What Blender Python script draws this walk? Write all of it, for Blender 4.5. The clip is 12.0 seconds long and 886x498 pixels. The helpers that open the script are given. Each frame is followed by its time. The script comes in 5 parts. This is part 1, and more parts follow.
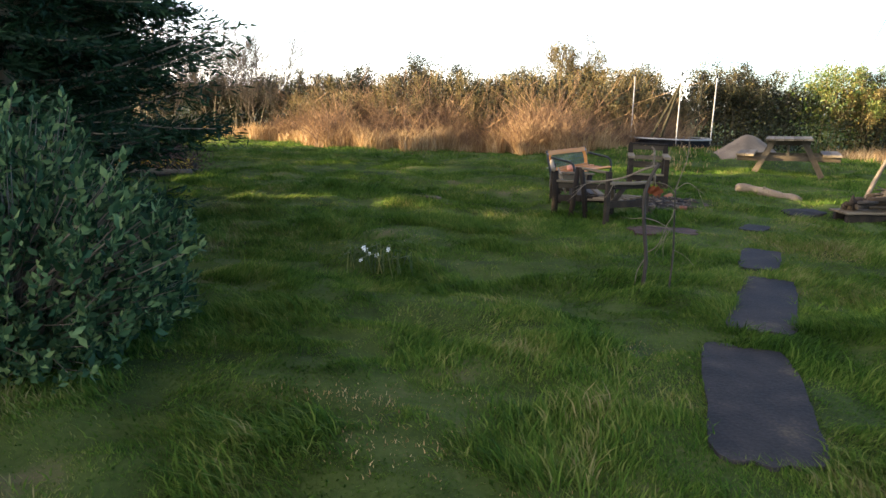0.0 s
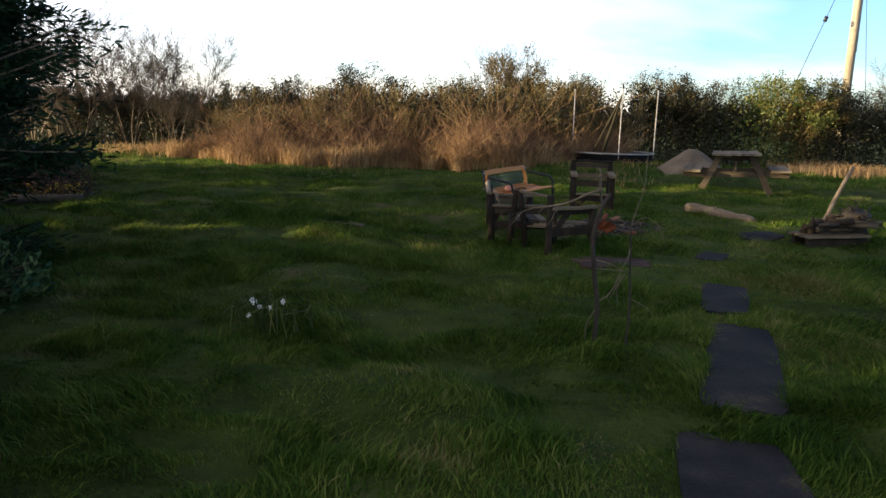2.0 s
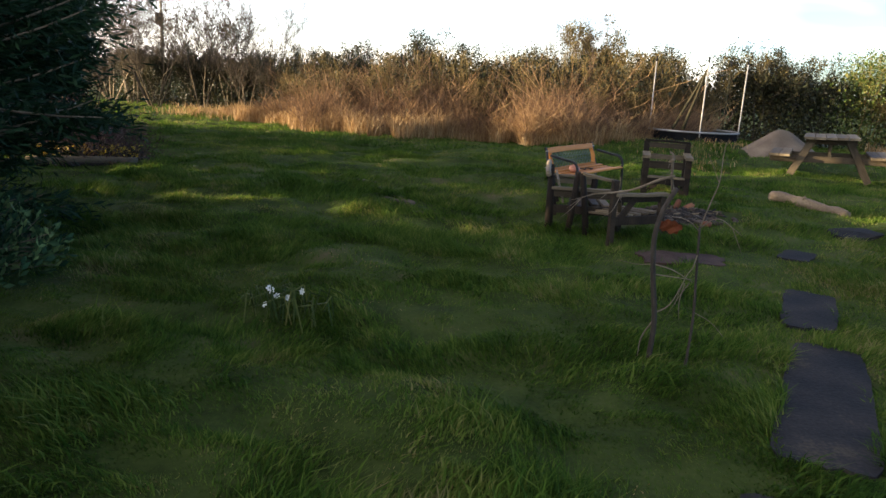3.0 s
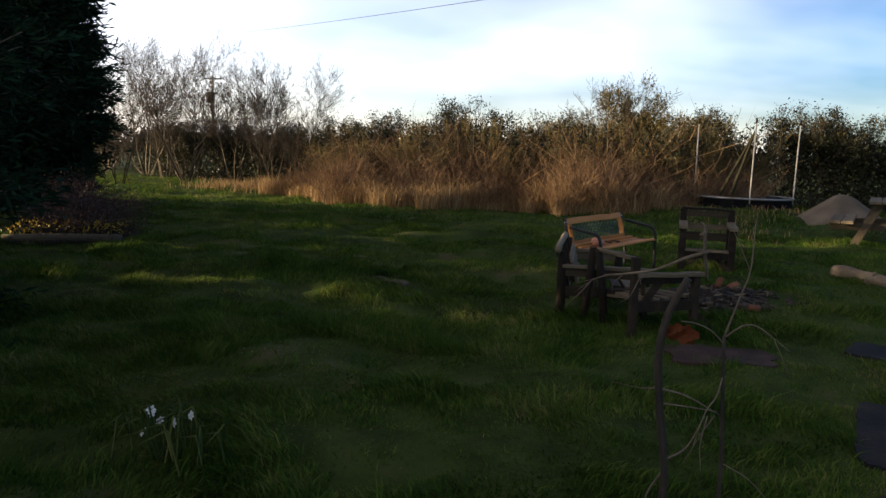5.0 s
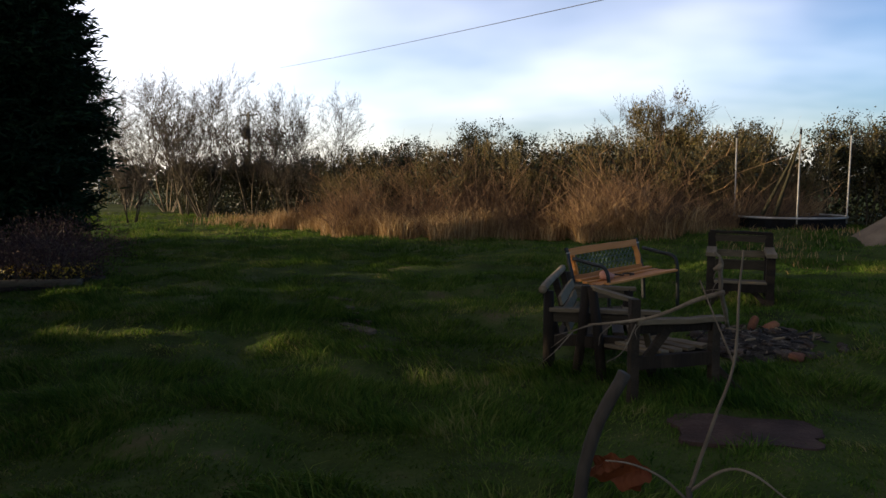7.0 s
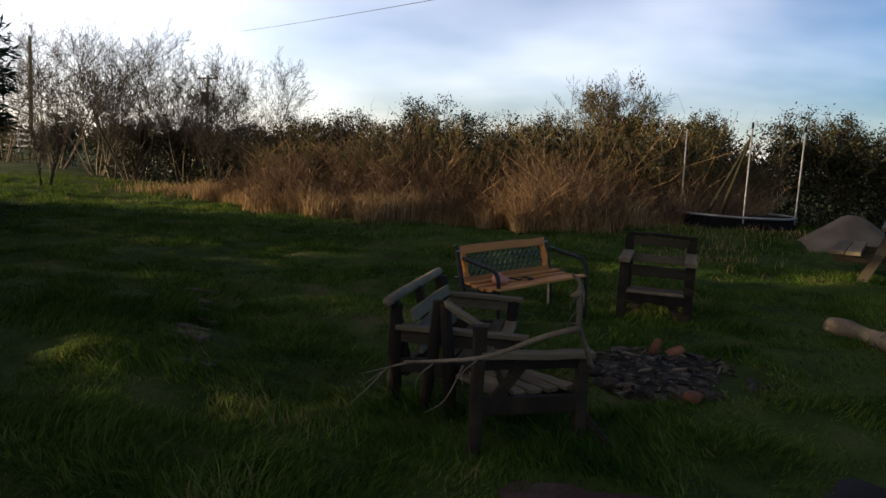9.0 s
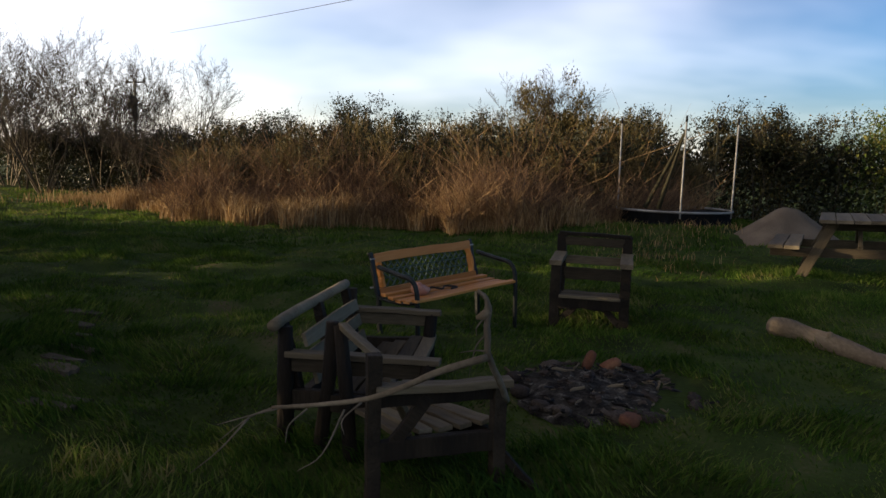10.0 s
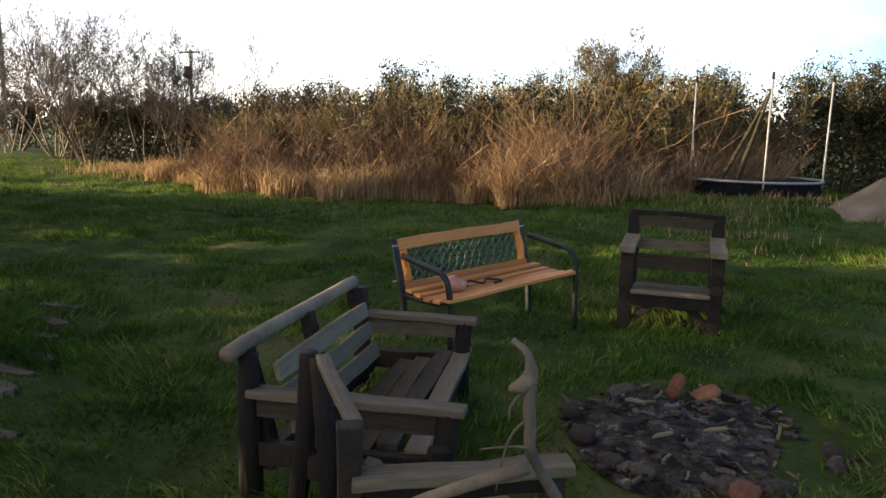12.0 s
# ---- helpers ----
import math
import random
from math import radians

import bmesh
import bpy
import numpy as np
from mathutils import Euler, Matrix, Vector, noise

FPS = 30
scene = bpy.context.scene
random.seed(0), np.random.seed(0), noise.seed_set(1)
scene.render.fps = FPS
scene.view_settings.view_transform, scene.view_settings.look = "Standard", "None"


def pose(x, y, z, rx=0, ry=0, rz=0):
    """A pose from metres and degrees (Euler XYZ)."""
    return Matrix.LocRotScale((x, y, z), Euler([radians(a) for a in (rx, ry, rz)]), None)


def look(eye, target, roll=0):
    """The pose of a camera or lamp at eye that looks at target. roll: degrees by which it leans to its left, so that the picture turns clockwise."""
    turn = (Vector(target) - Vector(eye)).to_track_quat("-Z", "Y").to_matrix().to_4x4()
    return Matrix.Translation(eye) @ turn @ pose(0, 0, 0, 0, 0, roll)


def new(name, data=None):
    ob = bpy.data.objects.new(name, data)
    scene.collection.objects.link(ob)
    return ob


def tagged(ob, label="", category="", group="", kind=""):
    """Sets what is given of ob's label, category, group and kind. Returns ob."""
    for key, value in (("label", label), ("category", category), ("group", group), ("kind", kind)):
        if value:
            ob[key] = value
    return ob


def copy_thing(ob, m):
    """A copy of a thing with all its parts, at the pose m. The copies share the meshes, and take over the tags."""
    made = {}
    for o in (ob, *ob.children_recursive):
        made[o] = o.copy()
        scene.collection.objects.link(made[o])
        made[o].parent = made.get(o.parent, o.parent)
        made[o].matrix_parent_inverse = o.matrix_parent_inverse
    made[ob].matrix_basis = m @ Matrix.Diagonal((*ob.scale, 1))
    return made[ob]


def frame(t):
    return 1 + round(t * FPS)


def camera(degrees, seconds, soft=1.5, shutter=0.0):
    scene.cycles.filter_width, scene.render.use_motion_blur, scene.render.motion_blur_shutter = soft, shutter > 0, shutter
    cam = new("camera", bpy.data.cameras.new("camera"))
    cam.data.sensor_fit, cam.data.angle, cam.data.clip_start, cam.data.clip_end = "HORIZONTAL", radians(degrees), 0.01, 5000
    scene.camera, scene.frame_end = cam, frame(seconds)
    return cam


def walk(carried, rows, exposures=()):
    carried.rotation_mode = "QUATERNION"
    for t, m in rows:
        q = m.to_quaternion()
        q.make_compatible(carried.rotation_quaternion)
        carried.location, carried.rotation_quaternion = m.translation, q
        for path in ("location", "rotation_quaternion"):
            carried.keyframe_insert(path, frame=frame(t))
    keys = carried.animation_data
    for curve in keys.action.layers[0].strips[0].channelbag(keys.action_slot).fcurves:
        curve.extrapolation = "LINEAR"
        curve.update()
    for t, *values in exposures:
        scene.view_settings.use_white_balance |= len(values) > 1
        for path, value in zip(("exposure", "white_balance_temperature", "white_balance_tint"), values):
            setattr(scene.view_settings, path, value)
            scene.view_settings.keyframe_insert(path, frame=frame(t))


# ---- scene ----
cam = camera(62.8, 12.0)
PATH = [
    (0, (0.588, -1.245, 1.484), (0.295, 0.694, 1.087), 1.8),
    (0.5, (0.486, -1.016, 1.504), (0.29, 0.952, 1.203), 2.1),
    (1, (0.575, -0.678, 1.505), (0.419, 1.293, 1.2), 1.6),
    (1.5, (0.644, -0.371, 1.514), (0.469, 1.6, 1.222), 3.4),
    (2, (0.671, -0.006, 1.523), (0.526, 1.956, 1.164), 1.6),
    (2.5, (0.789, 0.287, 1.551), (0.644, 2.267, 1.304), 2.7),
    (3, (0.834, 0.641, 1.566), (0.5, 2.561, 1.117), 3.1),
    (3.5, (0.882, 0.967, 1.541), (0.468, 2.89, 1.182), 2.2),
    (3.7, (0.904, 1.099, 1.552), (0.475, 3.013, 1.16), 1.9),
    (5.3, (1.252, 2.183, 1.486), (0.758, 4.105, 1.233), 1.9),
    (5.5, (1.3, 2.323, 1.473), (0.82, 4.245, 1.197), 0.6),
    (6, (1.406, 2.707, 1.436), (0.693, 4.539, 1.064), -0.4),
    (6.5, (1.45, 3.08, 1.434), (0.73, 4.928, 1.183), 0.9),
    (7, (1.52, 3.366, 1.456), (0.905, 5.259, 1.266), -0.0),
    (7.2, (1.597, 3.505, 1.454), (0.946, 5.391, 1.319), -0.6),
    (8.8, (2.004, 4.499, 1.495), (1.476, 6.419, 1.309), 2.4),
    (9, (2.025, 4.66, 1.52), (1.494, 6.572, 1.27), 3.0),
    (9.5, (2.08, 5.004, 1.474), (1.713, 6.963, 1.303), 4.2),
    (10, (2.109, 5.334, 1.496), (1.723, 7.282, 1.256), 1.8),
    (10.5, (2.119, 5.702, 1.461), (1.546, 7.578, 1.068), 0.8),
    (10.9, (2.117, 5.907, 1.477), (1.532, 7.809, 1.285), 3.5),
    (11, (2.081, 5.981, 1.476), (1.525, 7.888, 1.242), 3.9),
    (11.5, (2.003, 6.217, 1.485), (1.478, 8.119, 1.158), 2.0),
    (12, (1.972, 6.532, 1.45), (1.439, 8.432, 1.122), 1.3),
]
EXPOSURES = [(0.0, 3.1), (0.3, 2.6), (0.6, 1.8), (1.0, 1.5), (1.6, 1.5), (2.0, 1.8), (2.5, 1.85), (2.8, 1.6), (3.0, 2.4), (3.5, 2.0), (3.7, 1.6), (5.3, 1.2), (5.9, 1.3), (6.2, 2.1), (6.5, 2.1), (7.0, 0.98), (9.0, 0.75), (9.5, 0.85), (10.3, 0.95), (10.6, 1.9), (11.0, 1.4), (11.5, 1.6), (12.0, 2.1)]
walk(cam, [(t, look(eye, target, roll)) for t, eye, target, roll in PATH], EXPOSURES)

# ---- light ----
SUN_AZ = radians(100)      # degrees left of the +y axis
SUN_EL = radians(8)
to_sun = Vector((-math.sin(SUN_AZ) * math.cos(SUN_EL), math.cos(SUN_AZ) * math.cos(SUN_EL), math.sin(SUN_EL)))
sun = new("sun", bpy.data.lights.new("sun", "SUN"))
sun.data.energy, sun.data.angle, sun.data.color = 5.0, radians(0.6), (1.0, 0.78, 0.50)
sun.rotation_euler = to_sun.to_track_quat("Z", "Y").to_euler()

world = bpy.data.worlds.new("sky")
scene.world = world
world.use_nodes = True
wn, wl = world.node_tree.nodes, world.node_tree.links
wn.clear()
sky = wn.new("ShaderNodeTexSky")
sky.sky_type, sky.sun_disc = "NISHITA", False
sky.sun_elevation, sky.sun_rotation = SUN_EL, -SUN_AZ
sky.air_density, sky.dust_density, sky.ozone_density = 1.0, 1.1, 2.2
coord = wn.new("ShaderNodeTexCoord")
split = wn.new("ShaderNodeSeparateXYZ")
wl.new(coord.outputs["Generated"], split.inputs[0])


def wmath(op, a, b):
    n = wn.new("ShaderNodeMath")
    n.operation = op
    for i, v in enumerate((a, b)):
        if isinstance(v, (int, float)):
            n.inputs[i].default_value = v
        else:
            wl.new(v, n.inputs[i])
    return n.outputs[0]


lift = wmath("ADD", wmath("MAXIMUM", split.outputs[2], 0.0), 0.22)
flat = wn.new("ShaderNodeCombineXYZ")
wl.new(wmath("DIVIDE", split.outputs[0], lift), flat.inputs[0])
wl.new(wmath("DIVIDE", split.outputs[1], lift), flat.inputs[1])
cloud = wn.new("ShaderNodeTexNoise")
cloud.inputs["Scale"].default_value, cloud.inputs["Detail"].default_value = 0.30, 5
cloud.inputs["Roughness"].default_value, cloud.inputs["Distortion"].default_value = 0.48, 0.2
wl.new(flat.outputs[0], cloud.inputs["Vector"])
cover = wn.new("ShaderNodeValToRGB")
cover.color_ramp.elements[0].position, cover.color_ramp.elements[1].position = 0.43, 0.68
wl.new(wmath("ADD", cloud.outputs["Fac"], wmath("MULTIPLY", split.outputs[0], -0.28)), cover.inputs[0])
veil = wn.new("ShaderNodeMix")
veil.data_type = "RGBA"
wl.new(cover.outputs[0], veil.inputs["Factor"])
air = wn.new("ShaderNodeMix")
air.data_type, air.blend_type = "RGBA", "MULTIPLY"
air.inputs["Factor"].default_value = 1.0
wl.new(sky.outputs[0], air.inputs["A"])
air.inputs["B"].default_value = (0.92, 1.10, 1.56, 1)
wl.new(air.outputs["Result"], veil.inputs["A"])
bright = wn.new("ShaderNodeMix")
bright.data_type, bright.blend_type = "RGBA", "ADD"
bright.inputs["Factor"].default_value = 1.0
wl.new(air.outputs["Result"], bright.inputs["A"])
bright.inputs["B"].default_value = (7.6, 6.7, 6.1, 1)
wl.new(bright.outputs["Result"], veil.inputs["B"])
back = wn.new("ShaderNodeBackground")
back.inputs["Strength"].default_value = 0.056
glow = wmath("MINIMUM", wmath("MAXIMUM", wmath("SUBTRACT", 2.0, wmath("MULTIPLY", split.outputs[2], 2.1)), 0.62), 1.7)
low = wn.new("ShaderNodeMix")
low.data_type, low.blend_type = "RGBA", "MULTIPLY"
low.inputs["Factor"].default_value = 1.0
tone = wn.new("ShaderNodeCombineXYZ")
for k in range(3):
    wl.new(glow, tone.inputs[k])
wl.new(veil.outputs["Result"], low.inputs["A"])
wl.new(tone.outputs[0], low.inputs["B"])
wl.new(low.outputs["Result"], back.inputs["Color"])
wl.new(back.outputs[0], wn.new("ShaderNodeOutputWorld").inputs["Surface"])

# ---- materials ----


def material(name, colours, scale=4.0, fine=60.0, rough=0.8, bump=0.3, stretch=(1, 1, 1), island=0.0, through_light=0.0, metal=0.0,
             gloss_var=0.1, bump_at=None, detail=5.0, varied=0.0, large=None, spec=0.18, tight=0.22):
    """Two scales of noise over a ramp of colours, with relief. island: colour shift piece by piece; varied: object by object."""
    m = bpy.data.materials.new(name)
    m.use_nodes = True
    nodes, links = m.node_tree.nodes, m.node_tree.links
    nodes.clear()
    tex = nodes.new("ShaderNodeTexCoord")
    mapping = nodes.new("ShaderNodeMapping")
    mapping.inputs["Scale"].default_value = stretch
    links.new(tex.outputs["Object"], mapping.inputs[0])

    def noise_at(s, d, vec=mapping.outputs[0]):
        n = nodes.new("ShaderNodeTexNoise")
        n.inputs["Scale"].default_value, n.inputs["Detail"].default_value = s, d
        links.new(vec, n.inputs["Vector"])
        return n.outputs["Fac"]

    def blend(a, b, f):
        n = nodes.new("ShaderNodeMath")
        n.operation = "MULTIPLY_ADD"
        links.new(b, n.inputs[0])
        n.inputs[1].default_value = f
        links.new(a, n.inputs[2])
        return n.outputs[0]

    broad, grain = noise_at(scale, detail), noise_at(fine, 3.0)
    value = blend(broad, grain, 0.45)
    top = 1.45
    if large:
        value = blend(value, noise_at(large, 2.0), 0.9)
        top += 0.9
    if island:
        geo = nodes.new("ShaderNodeNewGeometry")
        value = blend(value, geo.outputs["Random Per Island"], island)
        top += island
    if varied:
        info = nodes.new("ShaderNodeObjectInfo")
        value = blend(value, info.outputs["Random"], varied)
        top += varied
    scaled = nodes.new("ShaderNodeMapRange")
    scaled.inputs["From Min"].default_value, scaled.inputs["From Max"].default_value = top * (0.5 - tight), top * (0.5 + tight)
    links.new(value, scaled.inputs["Value"])
    ramp = nodes.new("ShaderNodeValToRGB")
    els = ramp.color_ramp.elements
    els[0].color, els[1].color = (*colours[0], 1), (*colours[-1], 1)
    for i, c in enumerate(colours[1:-1], 1):
        els.new(i / (len(colours) - 1)).color = (*c, 1)
    links.new(scaled.outputs[0], ramp.inputs[0])
    bsdf = nodes.new("ShaderNodeBsdfPrincipled")
    links.new(ramp.outputs[0], bsdf.inputs["Base Color"])
    bsdf.inputs["Metallic"].default_value = metal
    bsdf.inputs["Specular IOR Level"].default_value = spec
    rr = nodes.new("ShaderNodeMapRange")
    rr.inputs["To Min"].default_value, rr.inputs["To Max"].default_value = max(0.03, rough - gloss_var), min(1.0, rough + gloss_var)
    links.new(broad, rr.inputs["Value"])
    links.new(rr.outputs[0], bsdf.inputs["Roughness"])
    if bump:
        relief = nodes.new("ShaderNodeBump")
        relief.inputs["Strength"].default_value, relief.inputs["Distance"].default_value = bump, 0.01
        links.new(noise_at(bump_at or fine * 0.7, 4.0), relief.inputs["Height"])
        links.new(relief.outputs[0], bsdf.inputs["Normal"])
    out = nodes.new("ShaderNodeOutputMaterial")
    if through_light:
        glow = nodes.new("ShaderNodeBsdfTranslucent")
        links.new(ramp.outputs[0], glow.inputs["Color"])
        mix = nodes.new("ShaderNodeMixShader")
        mix.inputs[0].default_value = through_light
        links.new(bsdf.outputs[0], mix.inputs[1])
        links.new(glow.outputs[0], mix.inputs[2])
        links.new(mix.outputs[0], out.inputs["Surface"])
    else:
        links.new(bsdf.outputs[0], out.inputs["Surface"])
    return m


M_SOIL = material("lawn_soil", [(0.016, 0.020, 0.006), (0.028, 0.042, 0.009), (0.045, 0.062, 0.014), (0.085, 0.072, 0.034)], 3.0, 38, 0.95, 1.0, large=0.6, spec=0.05, tight=0.15, bump_at=22)
M_GRASS = material("grass_blade", [(0.013, 0.034, 0.004), (0.030, 0.068, 0.008), (0.060, 0.106, 0.013), (0.114, 0.148, 0.026), (0.21, 0.172, 0.072)], 1.9, 9, 0.8, 0, island=0.45, through_light=0.35, large=0.45, spec=0.08, tight=0.15)
M_STRAW = material("dead_grass", [(0.13, 0.07, 0.03), (0.25, 0.15, 0.064), (0.36, 0.235, 0.105), (0.46, 0.335, 0.175)], 1.2, 9, 0.8, 0, island=0.9, through_light=0.25, spec=0.2)
M_STALK = material("dead_stalk", [(0.050, 0.031, 0.020), (0.125, 0.073, 0.041), (0.235, 0.140, 0.070), (0.39, 0.255, 0.12)], 0.9, 9, 0.85, 0, island=0.8, large=0.55, spec=0.2, tight=0.19)
M_TWIG = material("bare_twig", [(0.030, 0.022, 0.015), (0.062, 0.047, 0.031), (0.12, 0.092, 0.058)], 2, 30, 0.8, 0, island=0.6, spec=0.2)
M_TWIG_OLIVE = material("olive_twig", [(0.05, 0.038, 0.016), (0.115, 0.084, 0.030), (0.20, 0.148, 0.050)], 1.5, 30, 0.8, 0, island=0.6, spec=0.2)
M_BARK = material("bark", [(0.06, 0.045, 0.03), (0.14, 0.11, 0.075), (0.22, 0.18, 0.13)], 6, 50, 0.9, 0.8, stretch=(1, 1, 0.25))
M_PALE_BARK = material("pale_bark", [(0.085, 0.068, 0.046), (0.20, 0.165, 0.115), (0.36, 0.31, 0.23)], 4, 40, 0.85, 0.6, stretch=(1, 1, 0.4))
M_STEM = material("tree_stem", [(0.05, 0.038, 0.024), (0.11, 0.085, 0.055), (0.21, 0.17, 0.115)], 3, 40, 0.9, 0.6, stretch=(1, 1, 0.4), spec=0.2)
M_DARK_BARK = material("dark_wet_bark", [(0.012, 0.010, 0.008), (0.035, 0.028, 0.020), (0.07, 0.055, 0.04)], 8, 60, 0.75, 0.8, stretch=(1, 1, 0.3))
M_LEAF_DARK = material("hedge_leaf", [(0.010, 0.013, 0.006), (0.021, 0.025, 0.010), (0.044, 0.042, 0.016), (0.095, 0.075, 0.028)], 1.5, 20, 0.45, 0, island=0.9, through_light=0.2, varied=0.5)
M_LEAF_OCHRE = material("ochre_leaf", [(0.026, 0.026, 0.009), (0.065, 0.052, 0.015), (0.13, 0.092, 0.026), (0.19, 0.15, 0.045)], 1.5, 20, 0.5, 0, island=0.9, through_light=0.25)
M_LEAF_GREEN = material("ivy_leaf", [(0.025, 0.045, 0.010), (0.050, 0.080, 0.017), (0.10, 0.12, 0.027), (0.18, 0.16, 0.04)], 1.5, 20, 0.4, 0, island=0.9, through_light=0.25)
M_CONIFER = material("conifer_spray", [(0.005, 0.014, 0.006), (0.009, 0.025, 0.009), (0.018, 0.042, 0.014)], 1.2, 16, 0.7, 0, island=0.7, through_light=0.12, spec=0.12)
M_BUSH = material("bush_leaf", [(0.008, 0.022, 0.009), (0.022, 0.050, 0.020), (0.052, 0.096, 0.036), (0.15, 0.20, 0.070)], 2.5, 25, 0.6, 0, island=1.0, through_light=0.2, spec=0.08)
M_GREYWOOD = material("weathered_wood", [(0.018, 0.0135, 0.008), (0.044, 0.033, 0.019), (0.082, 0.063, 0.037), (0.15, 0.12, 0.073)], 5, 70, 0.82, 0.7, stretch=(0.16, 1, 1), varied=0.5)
# weathered wood for upward faces: the skylight on them is in the pale colour
M_PALEWOOD = material("pale_wood_with_skylight", [(0.060, 0.045, 0.026), (0.13, 0.10, 0.060), (0.235, 0.185, 0.115)], 5, 70, 0.8, 0.6, stretch=(0.14, 1, 1), varied=0.5)
# near-black wood for upright posts and rails: their shade is in the colour
M_DARKWOOD = material("dark_wood_with_shade", [(0.006, 0.0045, 0.003), (0.016, 0.0115, 0.007), (0.040, 0.029, 0.017)], 7, 80, 0.85, 0.9, stretch=(1, 1, 0.18), varied=0.4)
M_ORANGEWOOD = material("orange_stained_slat", [(0.26, 0.095, 0.022), (0.42, 0.17, 0.042), (0.54, 0.25, 0.075)], 6, 60, 0.5, 0.35, stretch=(0.12, 1, 1), varied=0.5)
M_BLACKMETAL = material("black_painted_metal", [(0.008, 0.009, 0.009), (0.016, 0.018, 0.017), (0.035, 0.033, 0.030)], 14, 90, 0.42, 0.15)
M_LATTICE = material("grey_green_lattice", [(0.030, 0.050, 0.040), (0.055, 0.085, 0.068), (0.090, 0.125, 0.10)], 8, 60, 0.55, 0.2)
M_LOGWOOD = material("barkless_log", [(0.075, 0.052, 0.031), (0.16, 0.118, 0.072), (0.26, 0.20, 0.128)], 4, 55, 0.8, 0.7, stretch=(1, 0.2, 1))
M_SLAB = material("wet_dark_slab", [(0.010, 0.0095, 0.009), (0.019, 0.018, 0.017), (0.033, 0.030, 0.027), (0.085, 0.068, 0.042)], 3.2, 60, 0.8, 0.5, gloss_var=0.15, spec=0.06, detail=8)
M_ASH = material("ash", [(0.006, 0.005, 0.004), (0.018, 0.015, 0.012), (0.055, 0.049, 0.040), (0.24, 0.215, 0.175)], 11, 60, 0.95, 1.0, spec=0.05)
M_STONE = material("sooty_stone", [(0.020, 0.014, 0.010), (0.052, 0.038, 0.028), (0.12, 0.094, 0.07)], 6, 50, 0.9, 0.8, varied=0.6)
M_BRICK = material("burnt_brick", [(0.05, 0.024, 0.015), (0.14, 0.058, 0.030), (0.24, 0.12, 0.062)], 8, 60, 0.9, 0.7, varied=0.5)
M_CHAR = material("charred_wood", [(0.006, 0.006, 0.007), (0.020, 0.018, 0.018), (0.07, 0.062, 0.055)], 9, 60, 0.85, 0.9, varied=0.8)
M_RUST = material("rusty_bare_earth", [(0.022, 0.014, 0.010), (0.048, 0.029, 0.021), (0.085, 0.056, 0.042)], 5, 60, 0.95, 0.6, spec=0.15)
M_ORANGE = material("faded_orange_plastic", [(0.06, 0.016, 0.006), (0.14, 0.036, 0.012), (0.22, 0.07, 0.024)], 6, 50, 0.55, 0.3)
M_SAND = material("sand", [(0.075, 0.055, 0.036), (0.13, 0.098, 0.066), (0.20, 0.155, 0.105)], 2.5, 80, 0.95, 0.8, spec=0.15)
M_STEEL = material("galvanised_steel", [(0.16, 0.15, 0.13), (0.28, 0.265, 0.235), (0.40, 0.385, 0.35)], 5, 60, 0.6, 0.1, metal=0.3)
M_NET = material("olive_net", [(0.016, 0.014, 0.007), (0.034, 0.029, 0.014), (0.06, 0.052, 0.026)], 8, 70, 0.9, 0.5)
M_BLACKCLOTH = material("black_cloth", [(0.006, 0.006, 0.007), (0.012, 0.012, 0.013), (0.022, 0.022, 0.024)], 8, 90, 0.85, 0.3)
M_POLE = material("utility_pole_wood", [(0.14, 0.115, 0.075), (0.29, 0.25, 0.17), (0.42, 0.37, 0.26)], 3, 60, 0.85, 0.6, stretch=(1, 1, 0.12))
M_WIRE = material("dark_wire", [(0.012, 0.012, 0.012), (0.02, 0.02, 0.02), (0.035, 0.035, 0.035)], 5, 50, 0.6, 0)
M_PETAL = material("white_petal", [(0.62, 0.62, 0.55), (0.76, 0.76, 0.70), (0.84, 0.84, 0.80)], 10, 80, 0.6, 0, through_light=0.3)
M_YELLOW = material("ochre_flower", [(0.20, 0.13, 0.018), (0.40, 0.27, 0.03), (0.55, 0.40, 0.06)], 6, 40, 0.6, 0, island=0.8, through_light=0.3)
M_HEATHER = material("purple_brown_heather", [(0.022, 0.012, 0.012), (0.055, 0.030, 0.026), (0.10, 0.055, 0.045)], 2, 30, 0.85, 0, island=0.8)
M_REDSTEM = material("russet_dead_leaf", [(0.05, 0.025, 0.014), (0.12, 0.06, 0.03), (0.20, 0.11, 0.055)], 3, 40, 0.8, 0, island=0.9, through_light=0.2)
M_ROPE = material("dark_strap", [(0.010, 0.010, 0.010), (0.022, 0.020, 0.019), (0.04, 0.036, 0.032)], 12, 90, 0.7, 0.3)
M_BALL = material("faded_pink_rubber", [(0.20, 0.085, 0.06), (0.36, 0.17, 0.12), (0.48, 0.27, 0.20)], 6, 60, 0.6, 0.3)
M_GLASSHOUSE = material("pale_weathered_rail", [(0.35, 0.35, 0.33), (0.50, 0.50, 0.47), (0.62, 0.62, 0.58)], 3, 40, 0.6, 0.1)

# ---- mesh helpers ----
rng = np.random.default_rng(7)


